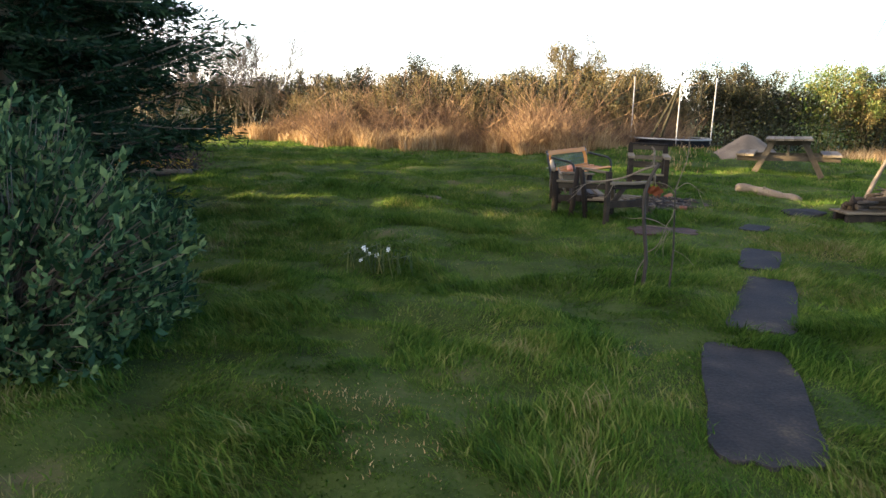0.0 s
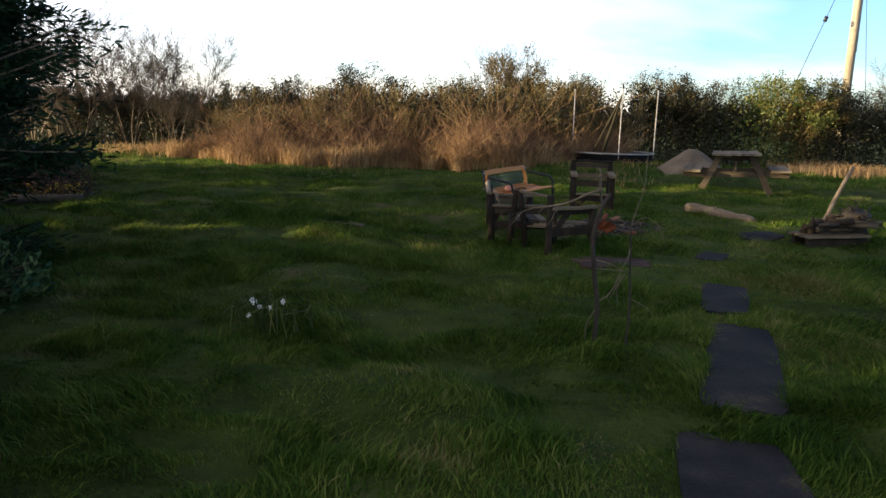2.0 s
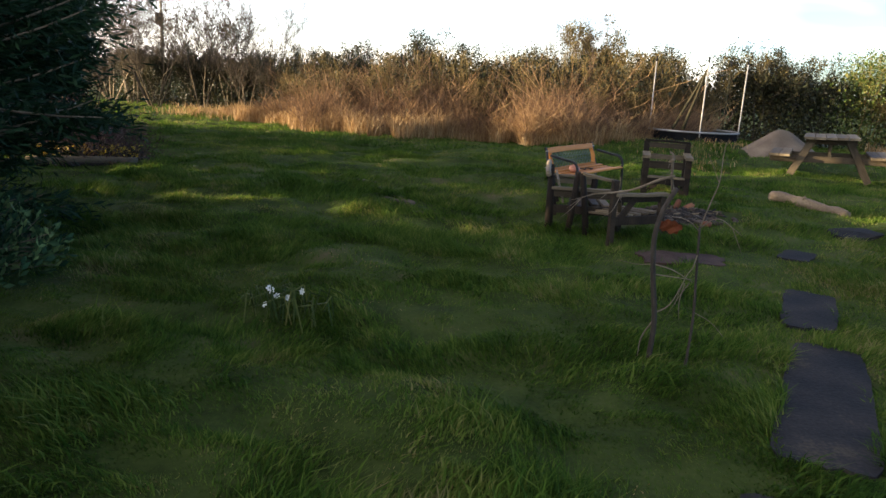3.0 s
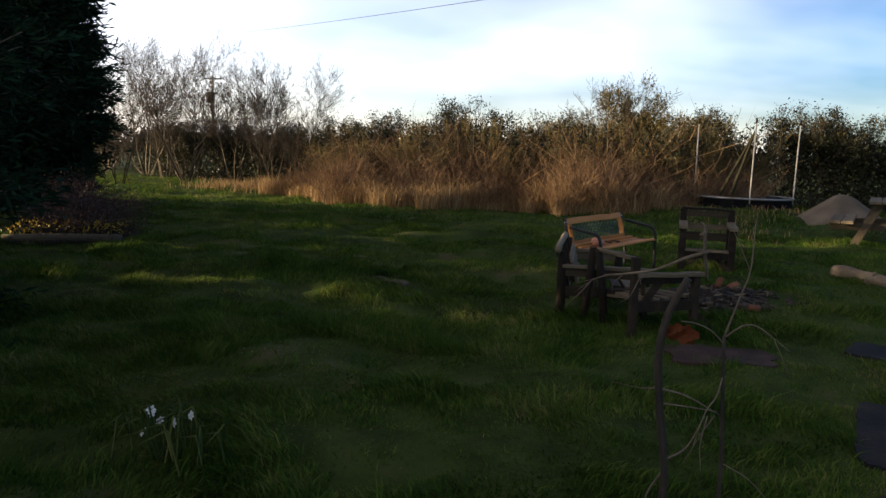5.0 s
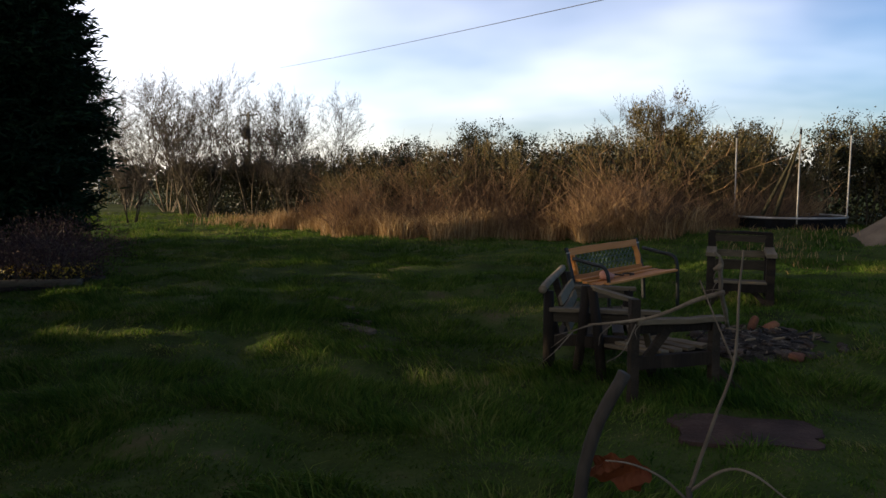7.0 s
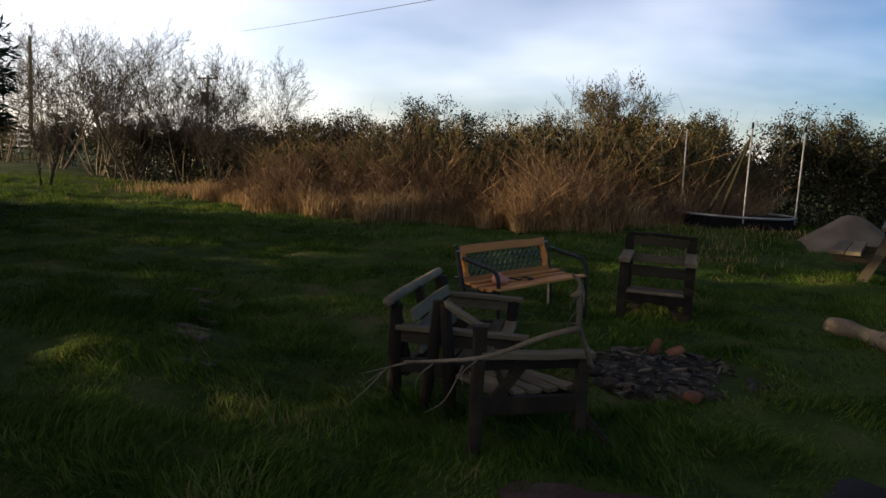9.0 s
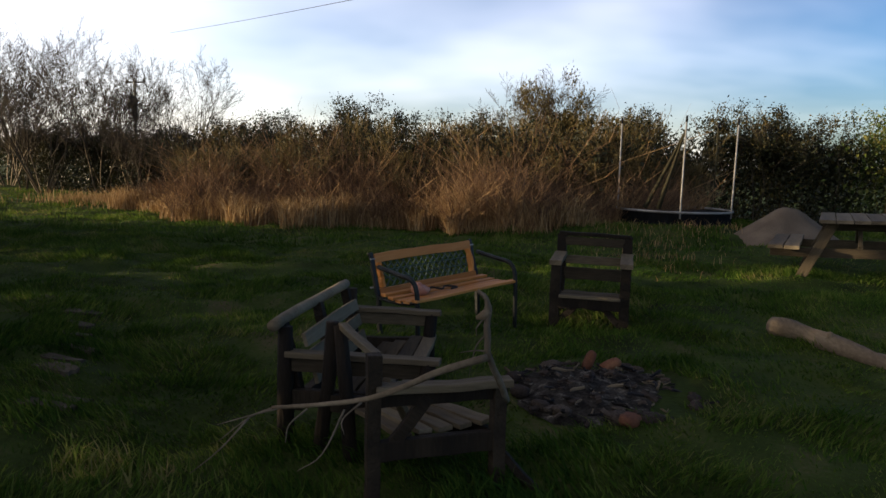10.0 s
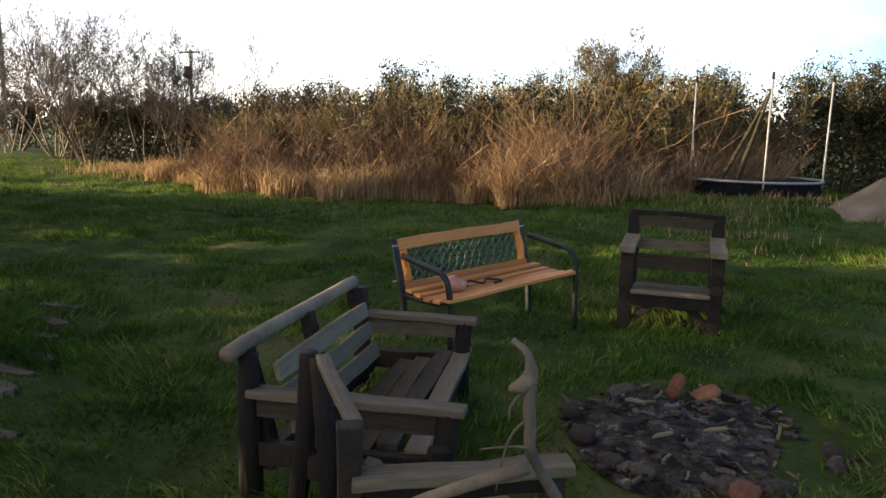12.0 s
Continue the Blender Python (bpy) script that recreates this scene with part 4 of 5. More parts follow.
for k in range(96):
    a = 2 * math.pi * k / 96
    rr = TR - 0.04 + 0.03 * math.sin(k * 1.3)
    hi.append(bm.verts.new(((TR - 0.03) * math.cos(a), (TR - 0.03) * math.sin(a), RZ - 0.03)))
    lo.append(bm.verts.new((rr * math.cos(a), rr * math.sin(a), 0.03 + 0.05 * math.sin(k * 0.9))))
for k in range(96):
    bm.faces.new((lo[k], lo[(k + 1) % 96], hi[(k + 1) % 96], hi[k]))
bmesh.ops.solidify(bm, geom=bm.faces[:], thickness=0.008)
part("skirt", bm, M_BLACKCLOTH, tramp, "black hanging skirt")
for px, py in ((2.71, 20.90), (3.85, 19.92), (4.90, 20.60), (4.75, 21.95)):
    x, y = px - TX, py - TY
    tube("net_pole", [(x, y, RZ - 0.12), (x, y, RZ), (x * 1.01, y * 1.01, 2.40 - ZG)], 0.016, M_NET if py > 21.5 else M_STEEL, tramp, "galvanised net pole" if px == 2.71 else "", 8)
    tube("pole_cap", [(x * 1.01, y * 1.01, 2.38 - ZG), (x * 1.01, y * 1.01, 2.50 - ZG)], [0.024, 0.020], M_BLACKCLOTH, tramp, "", 8)
x, y = 3.85 - TX, 19.92 - TY
for k, (ex, ey) in enumerate(((-0.62, -1.0), (-0.38, -1.10))):
    tube("net_fold", arc([(x, y, 2.25 - ZG), (x * 0.6 + ex * 0.4 - 0.02, y * 0.6 + ey * 0.4, 1.55 - ZG), (ex, ey, RZ + 0.06)], 5), [0.012 + 0.004 * (i % 3) + 0.003 * i for i in range(11)], M_NET, tramp, "slumped olive net" if k == 0 else "", 7, 0.2)

# ---- wood pile with a leaning stick ----
ZW = gz(5.0, 9.4)
pile = thing("wood_pile", (4.90, 9.42, ZW), "heap of dark rotten wood on an old board", "wood pile", turn=12)
for k in range(4):
    beam("board", (-0.48, -0.18 + k * 0.115, 0.08), (0.36, -0.20 + k * 0.12, 0.10), 0.10, 0.03, M_GREYWOOD, pile, "weathered base board" if k == 0 else "")
for y in (-0.12, 0.16):
    beam("bearer", (-0.42, y, -0.02), (0.42, y, -0.02), 0.07, 0.14, M_DARKWOOD, pile)
r = random.Random(21)
for k in range(16):
    a = r.uniform(-0.5, 0.6)
    x, y, z = r.uniform(-0.42, 0.25), r.uniform(-0.16, 0.2), 0.14 + 0.05 * r.random() + 0.012 * k * 0.6
    L = r.uniform(0.2, 0.5)
    tube("split_log", [(x, y, z), (x + L * 0.5 * math.cos(a), y + L * 0.5 * math.sin(a), z + 0.012), (x + L * math.cos(a), y + L * math.sin(a), z + r.uniform(-0.02, 0.03))], [r.uniform(0.02, 0.042)] * 3, (M_DARKWOOD, M_GREYWOOD, M_DARK_BARK)[k % 3], pile, "", 8, 0.15)
part("root_ball", rock_mesh("root_ball", 0.17, 0.15, 0.17, 4, 0.6), M_DARK_BARK, pile, "dark matted root ball", pose(0.36, 0.10, 0.24, 0, 10, 0))
for k in range(26):
    a, e = r.uniform(0, 6.28), r.uniform(-0.2, 1.2)
    d = Vector((math.cos(a) * math.cos(e), math.sin(a) * math.cos(e), math.sin(e)))
    c = Vector((0.36, 0.10, 0.24))
    tube("root", arc([c + d * 0.08, c + d * 0.19 + Vector((r.gauss(0, 0.03), r.gauss(0, 0.03), 0)), c + d * r.uniform(0.22, 0.33) + Vector((r.gauss(0, 0.05), r.gauss(0, 0.05), -0.03))], 3), [0.022, 0.02, 0.017, 0.014, 0.011, 0.008, 0.005], M_DARK_BARK, pile, "", 6, 0.15)
for x, y, h in ((-0.30, 0.0, 0.22), (-0.22, 0.06, 0.15), (-0.36, 0.05, 0.12)):
    tube("splinter", [(x, y, 0.10), (x + 0.01, y, 0.10 + h * 0.55), (x + 0.025, y + 0.01, 0.10 + h)], [0.055, 0.04, 0.006], M_DARKWOOD, pile, "", 7, 0.2)
stick = tube("leaning_stick", arc([(4.88, 9.64, ZW + 0.20), (5.00, 9.68, ZW + 0.50), (5.11, 9.71, ZW + 0.74), (5.20, 9.72, ZW + 0.93)], 4), [0.030, 0.030, 0.029, 0.029, 0.028, 0.028, 0.027, 0.027, 0.026, 0.026, 0.025, 0.025, 0.024], M_BARK, None, "", 9, 0.08)
tagged(stick, "pale lichened stick leaning out of the wood pile", "stick")

# ---- two young fruit trees ----
sap = thing("sapling", (1.375, 4.93, gz(1.375, 4.93)), "dark pruned sapling with a cut top and thin twigs", "young tree")
tube("trunk", arc([(0.0, 0, -0.05), (0.01, 0, 0.25), (-0.03, 0.0, 0.55), (-0.045, 0, 0.76), (-0.015, 0, 0.92), (0.045, 0, 1.055)], 5), [0.0165 - 0.0001 * i for i in range(26)], M_DARK_BARK, sap, "", 10, 0.06)
for a, m, b, rad in (((0, 0, 0.3), (0.09, 0.02, 0.36), (0.15, 0.02, 0.50), 0.005), ((-0.03, 0, 0.60), (0.08, 0.03, 0.57), (0.21, 0.05, 0.50), 0.0045), ((-0.03, 0, 0.54), (0.08, 0.02, 0.53), (0.20, 0.03, 0.52), 0.004),
                   ((0.16, 0.02, 0.50), (0.14, 0.01, 0.38), (0.15, 0.0, 0.28), 0.003), ((0.0, 0, 0.25), (-0.05, 0.02, 0.14), (-0.06, 0.02, 0.02), 0.005), ((0.19, 0.04, 0.50), (0.14, 0.02, 0.42), (0.08, 0.0, 0.30), 0.003), ((-0.04, 0, 0.60), (-0.12, 0.03, 0.585), (-0.22, 0.06, 0.59), 0.0025)):
    tube("twig", arc([a, m, b], 4), [rad * (1 - 0.07 * i) for i in range(9)], M_BARK, sap, "", 6, 0.1)
sap2 = thing("sapling", (1.565, 4.83, gz(1.56, 4.83)), "forked brown-barked sapling with long bare shoots", "young tree")
tube("trunk", arc([(0.01, 0, -0.05), (0.02, 0, 0.3), (0.005, 0, 0.58), (-0.01, 0, 0.85)], 5), [0.009 - 0.0002 * i for i in range(16)], M_DARK_BARK, sap2, "", 9, 0.08)
tube("shoot", arc([(-0.01, 0, 0.84), (0.03, 0.01, 0.98), (0.065, 0.02, 1.10), (0.07, 0.03, 1.24), (0.075, 0.03, 1.32)], 4), [0.0042 - 0.00016 * i for i in range(17)], M_BARK, sap2, "thin upright shoot", 8, 0.1)
tube("shoot", arc([(-0.01, 0, 0.84), (0.05, -0.01, 0.895), (0.10, -0.02, 0.90), (0.16, -0.02, 0.86), (0.215, -0.03, 0.82)], 4), [0.0036 - 0.00015 * i for i in range(17)], M_BARK, sap2, "", 8, 0.1)
tube("shoot", arc([(-0.01, 0, 0.82), (-0.06, -0.02, 0.87), (-0.12, -0.03, 0.895), (-0.17, -0.04, 0.90)], 4), [0.0032 - 0.00015 * i for i in range(13)], M_BARK, sap2, "", 8, 0.1)
tube("shoot", arc([(0.0, 0, 0.70), (-0.02, -0.02, 0.62), (-0.06, -0.04, 0.55), (-0.10, -0.06, 0.40)], 4), [0.0034 - 0.00015 * i for i in range(13)], M_BARK, sap2, "", 8, 0.1)
for a, m, b in (((0.065, 0.02, 1.10), (0.03, 0.05, 1.18), (0.0, 0.1, 1.25)), ((0.16, -0.02, 0.86), (0.21, 0.0, 0.76), (0.24, 0.02, 0.70)), ((0.02, 0, 0.35), (0.12, 0.0, 0.30), (0.2, 0.0, 0.22))):
    tube("twig", arc([a, m, b], 3), [0.0024 - 0.0002 * i for i in range(7)], M_BARK, sap2, "", 6, 0.1)

# crumpled orange scrap caught on the sapling's stem
bm = bmesh.new()
N, K = 14, 7
gridv = {}
for i in range(N):
    for j in range(K):
        u, v = i / (N - 1), j / (K - 1)
        x = 1.345 + 0.125 * u + 0.012 * math.sin(v * 5)
        y = 4.958 + 0.012 * math.sin(u * 9 + v * 4)
        z = 0.83 + 0.025 * math.sin(u * 3.1) - (0.075 * (0.35 + 0.65 * math.sin(u * 2.6))) * v + 0.006 * math.sin(u * 19 + v * 11)
        gridv[i, j] = bm.verts.new((x, y, z))
for i in range(N - 1):
    for j in range(K - 1):
        bm.faces.new((gridv[i, j], gridv[i + 1, j], gridv[i + 1, j + 1], gridv[i, j + 1]))
bmesh.ops.solidify(bm, geom=bm.faces[:], thickness=0.004)
tagged(part("plastic_scrap", bm, M_ORANGE, None), "crumpled faded orange scrap caught on the sapling", "scrap")

# ---- white daffodils ----
daff = thing("daffodil_clump", (-1.01, 5.00, gz(-1.01, 5.0)), "clump of white daffodils with drooping green leaves", "flowers")
g = np.random.default_rng(17)
n = 30
a0 = np.stack([g.normal(0.12, 0.14, n), g.normal(0, 0.09, n), np.zeros(n)], 1)
ang = g.uniform(0, 6.28, n)
hh = g.uniform(0.14, 0.26, n)
mid = a0 + np.stack([np.cos(ang) * 0.05, np.sin(ang) * 0.05, hh], 1)
tip = mid + np.stack([np.cos(ang) * 0.13, np.sin(ang) * 0.13, -hh * 0.25], 1)
v1, f1 = prisms(a0, mid, np.full(n, 0.006), np.full(n, 0.006))
v2, f2 = prisms(mid, tip, np.full(n, 0.006), np.full(n, 0.001))
part("leaf", np_mesh("leaf", np.concatenate([v1, v2]), np.concatenate([f1, f2 + len(v1)])), M_LEAF_GREEN, daff, "strap-like green leaves")
r = random.Random(4)
for k, (x, y, z) in enumerate(((-0.09, -0.02, 0.10), (-0.05, 0.0, 0.19), (-0.03, 0.03, 0.15), (-0.075, 0.02, 0.205), (0.15, 0.03, 0.20), (0.04, 0.05, 0.14))):
    bm = bmesh.new()
    tilt = Matrix.Rotation(r.uniform(0.7, 1.4), 3, "X")
    spin = Matrix.Rotation(r.uniform(-0.8, 0.8), 3, "Z")
    for q in range(6):
        a = q * math.pi / 3
        pts = [(0.004, 0), (0.02, 0.012), (0.036, 0)]
        ca, sa = math.cos(a), math.sin(a)
        vs = [Vector((0.004 * ca, 0.004 * sa, 0)), Vector((0.02 * ca - 0.011 * sa, 0.02 * sa + 0.011 * ca, 0.004)), Vector((0.037 * ca, 0.037 * sa, 0.001)), Vector((0.02 * ca + 0.011 * sa, 0.02 * sa - 0.011 * ca, 0.004))]
        bm.faces.new([bm.verts.new(spin @ tilt @ p + Vector((x, y, z))) for p in vs])
    cone = bmesh.ops.create_cone(bm, cap_ends=False, segments=10, radius1=0.007, radius2=0.012, depth=0.018)["verts"]
    for v in cone:
        v.co = spin @ tilt @ (v.co + Vector((0, 0, 0.009))) + Vector((x, y, z))
    bmesh.ops.scale(bm, vec=(0.75, 0.75, 0.75), space=Matrix.Translation((-x, -y, -z)), verts=bm.verts)
    fl = part("bloom", bm, M_PETAL, daff, "white bloom" if k == 0 else "")
    tube("stem", [(x * 0.8 + 0.02, y, -0.02), (x, y + 0.004, z)], 0.003, M_LEAF_GREEN, fl, "", 5)

# ---- flower bed with log edge ----
ZP = gz(-5.6, 9.7)
bed = thing("flower_bed", (-5.72, 10.62, ZP), "log-edged flower bed with ochre blooms and heather", "flower bed", turn=28)
tube("edge_log", arc([(-1.45, -0.02, 0.09), (-0.7, 0.0, 0.10), (0.05, 0.02, 0.09)], 5), [0.075] * 11, M_GREYWOOD, bed, "weathered edge log", 12, 0.06)
tube("edge_log", arc([(-1.5, -0.10, 0.02), (-0.7, -0.09, 0.03), (0.0, -0.07, 0.02)], 5), [0.06] * 11, M_DARKWOOD, bed, "", 12, 0.06)
g = np.random.default_rng(23)
soil = rock_mesh("soil", 0.95, 0.55, 0.10, 6, 0.2)
part("soil", soil, M_RUST, bed, "dark bed soil", pose(-0.7, 0.5, 0.04))
n = 650
c = np.stack([g.uniform(-1.45, 0.05, n), g.uniform(0.05, 0.75, n), g.uniform(0.08, 0.30, n)], 1)
part("bloom", np_mesh("bloom", *leaves(c, 0.05, 1.6, 0.3, 24)), M_YELLOW, bed, "ochre-yellow blooms")["kind"] = "stuff"
n = 1600
c = np.stack([g.uniform(-1.5, 0.1, n), g.uniform(0.05, 0.9, n), g.uniform(0.05, 0.24, n)], 1)
part("foliage", np_mesh("foliage", *leaves(c, 0.07, 2.5, 0.4, 25)), M_LEAF_DARK, bed)


def shrub(name, at, rx, ry, rz, mat_leaf, mat_twig, n_leaf, leaf, label, seed, n_stem=40, category="shrub", aspect=2.0, clump=26, spread=0.16):
    """A shrub: stems from the base and leaves in many uneven clumps."""
    g = np.random.default_rng(seed)
    top = thing(name, at, label, category)
    d = g.normal(size=(clump * 4, 3))
    d[:, 2] = np.abs(d[:, 2]) + 0.05
    d /= np.linalg.norm(d, axis=1, keepdims=True)
    cl = d * g.uniform(0.45, 1.0, (len(d), 1)) * np.array([rx, ry, rz]) * (1 + g.normal(0, 0.09, (len(d), 1)))
    which = g.integers(0, len(cl), n_leaf)
    c = cl[which] + g.normal(size=(n_leaf, 3)) * spread * np.array([1, 1, 0.8])
    c[:, 2] = np.maximum(c[:, 2], 0.03)
    out = d[which] * 0.6
    part("foliage", np_mesh("foliage", *leaves(c, leaf, aspect, 0.35, seed + 1, out)), mat_leaf, top)
    a = np.zeros((len(cl), 3))
    a[:, :2] = cl[:, :2] * 0.15
    mid = cl * 0.5 + g.normal(size=cl.shape) * 0.05
    v1, f1 = prisms(a, mid, np.full(len(cl), 0.016), np.full(len(cl), 0.010))
    v2, f2 = prisms(mid, cl, np.full(len(cl), 0.010), np.full(len(cl), 0.003))
    part("stem", np_mesh("stem", np.concatenate([v1, v2]), np.concatenate([f1, f2 + len(v1)])), mat_twig, top)
    return top


def leafy_bush(at, rx, ry, rz, zc, n_shoot, leaf, label, seed):
    """An evergreen bush: shoots from lobes of an uneven dome, each with a rosette of upright leaves."""
    g = np.random.default_rng(seed)
    top = thing("leafy_bush", at, label, "shrub")
    d = g.normal(size=(n_shoot, 3))
    d[:, 2] += 0.25
    d /= np.linalg.norm(d, axis=1, keepdims=True)
    lobe = 1 + 0.42 * (vnoise(np.arctan2(d[:, 1], d[:, 0]) * 2.2 + 9, d[:, 2] * 3.0, seed) - 0.5) + 0.34 * (vnoise(np.arctan2(d[:, 1], d[:, 0]) * 6 + 3, d[:, 2] * 7.0, seed + 1) - 0.5)
    tip = d * np.array([rx, ry, rz]) * (lobe * g.uniform(0.62, 1.06, n_shoot))[:, None]
    tip[:, 2] = np.maximum(tip[:, 2] + zc, 0.10 + 0.2 * g.random(n_shoot))
    axis_ = d * 0.75 + np.array([0, 0, 0.75]) + g.normal(size=(n_shoot, 3)) * 0.28
    axis_ /= np.linalg.norm(axis_, axis=1, keepdims=True)
    per = 13
    f = np.tile(np.linspace(0, 1, per), n_shoot)
    k = np.repeat(np.arange(n_shoot), per)
    c = tip[k] - axis_[k] * (0.15 * (1 - f))[:, None] + g.normal(size=(len(k), 3)) * 0.006
    out = axis_[k] * (0.5 + 1.3 * f)[:, None]
    side = g.normal(size=(len(k), 3))
    side /= np.linalg.norm(side, axis=1, keepdims=True)
    part("foliage", np_mesh("foliage", *leaves(c, leaf, 2.2, 0.15, seed + 1, out + side * 0.75)), M_BUSH, top)
    root = tip * np.array([0.2, 0.2, 0])
    mid = tip * 0.55 + g.normal(size=tip.shape) * 0.05
    v1, f1 = prisms(root, mid, np.full(n_shoot, 0.009), np.full(n_shoot, 0.006))
    v2, f2 = prisms(mid, tip, np.full(n_shoot, 0.006), np.full(n_shoot, 0.002))
    part("stem", np_mesh("stem", np.concatenate([v1, v2]), np.concatenate([f1, f2 + len(v1)])), M_BARK, top)
    return top


leafy_bush((-2.60, 2.42, gz(-2.60, 2.42)), 1.06, 1.10, 0.98, 0.30, 1900, 0.072, "dense blue-green evergreen bush with upright leafy shoots", 41)
leafy_bush((-3.60, 4.9, gz(-3.6, 4.9)), 0.75, 0.85, 0.50, 0.12, 520, 0.08, "low blue-green bush under the conifer", 43)
shrub("heather", (-6.6, 10.9, gz(-6.6, 10.9)), 1.0, 0.8, 0.55, M_HEATHER, M_BARK, 9000, 0.05, "purple-brown heather behind the flower bed", 45, clump=30, aspect=4)
shrub("heather", (-7.9, 12.4, gz(-7.9, 12.4)), 1.3, 1.0, 0.60, M_HEATHER, M_BARK, 9000, 0.05, "purple-brown heather below the conifer", 46, clump=30, aspect=4)
shrub("dead_shrub", (3.15, 3.35, gz(3.15, 3.35)), 0.34, 0.34, 0.30, M_REDSTEM, M_BARK, 2200, 0.05, "low russet dead-leaved shrub in the lawn", 47, clump=12, spread=0.07)


def conifer(at, height, radius, label, seed, dens=1.0, leaf=0.15):
    """A feathery conifer: trunk, tiers of drooping limbs, each limb with flat sprays of scale leaf."""
    r = random.Random(seed)
    top = thing("conifer", at, label, "conifer")
    tube("trunk", [(0, 0, -0.1), (0.05, 0, height * 0.5), (0, 0.03, height * 0.97)], [0.20, 0.12, 0.02], M_BARK, top, "", 10, 0.05)
    A, B, R = [], [], []
    C, O = [], []
    z = 0.12
    while z < height * 0.98:
        f = z / height
        reach = radius * min(1.0, 0.75 + 1.6 * f) * (1 - max(0, (f - 0.12)) ** 1.6) * 1.05
        for _ in range(int(9 * dens)):
            a = r.uniform(0, 6.283)
            L = reach * r.uniform(0.68, 1.15)
            rise = r.uniform(-0.16, 0.42)
            p = Vector((0, 0, z + r.uniform(-0.1, 0.1)))
            steps = 6
            for s in range(steps):
                q = Vector((math.cos(a) * L * (s + 1) / steps, math.sin(a) * L * (s + 1) / steps, p.z + L / steps * (rise - 0.12 + 0.22 * ((s + 1) / steps) ** 2)))
                A.append(tuple(p)), B.append(tuple(q)), R.append(0.028 * (1 - s / steps) + 0.004)
                if dens > 0:
                    for _ in range(int(7 * dens) + s):
                        t = r.random()
                        c = p.lerp(q, t)
                        side = a + r.choice((-1, 1)) * r.uniform(0.25, 1.1)
                        d = Vector((math.cos(side), math.sin(side), r.uniform(-0.35, 0.30)))
                        ln = r.uniform(0.16, 0.42) * (0.75 + 0.5 * radius / 2)
                        for w in range(5):
                            e = c + d * ln * (w + r.random()) / 5
                            C.append((e.x + r.gauss(0, 0.018), e.y + r.gauss(0, 0.018), e.z + r.gauss(0, 0.018) - 0.03 * w / 5))
                            O.append((d.x * 1.5 + r.gauss(0, 0.35), d.y * 1.5 + r.gauss(0, 0.35), d.z + r.gauss(0, 0.35)))
                p = q
        z += 0.26 / max(dens, 0.4) * 0.9
    part("limb", np_mesh("limb", *prisms(A, B, np.array(R), np.array(R) * 0.6)), M_BARK, top)
    part("foliage", np_mesh("foliage", *leaves(np.array(C), leaf, 5.0, 0.0, seed, np.array(O))), M_CONIFER, top, "dark green feathery sprays")
    return top


conifer((-5.15, 5.75, gz(-5.1, 5.7)), 6.5, 1.95, "large dark green feathery conifer beside the lawn", 61, 1.45, 0.12)
conifer((-11.5, 14.5, gz(-11.5, 14.5)), 8.0, 1.9, "tall dark green conifer at the lawn's edge", 62, 1.7, 0.19)
# row out of view, added to keep low sun off the lawn; second rank closes gaps
row = conifer((-13.4, 11.0, gz(-13.4, 11.0)), 7.8, 2.0, "unseen conifer of a row added to shade the lawn", 63, 0.42, 0.58)
for x, y, s in ((-14.2, 8.4, 0.9), (-13.6, 4.6, 0.95), (-14.0, 1.9, 1.02), (-13.6, -1.2, 1.0), (-13.8, -4.2, 1.0), (-13.5, -7.2, 1.0), (-13.9, -10.2, 1.0), (-16.2, 0.2, 1.0), (-16.0, -2.7, 1.05), (-16.1, -5.7, 1.0), (-16.4, 3.0, 0.8)):
    copy_thing(row, pose(x, y, gz(x, y), 0, 0, y * 47) @ Matrix.Scale(s, 4))

# ---- thicket of dead stalks and straw ----


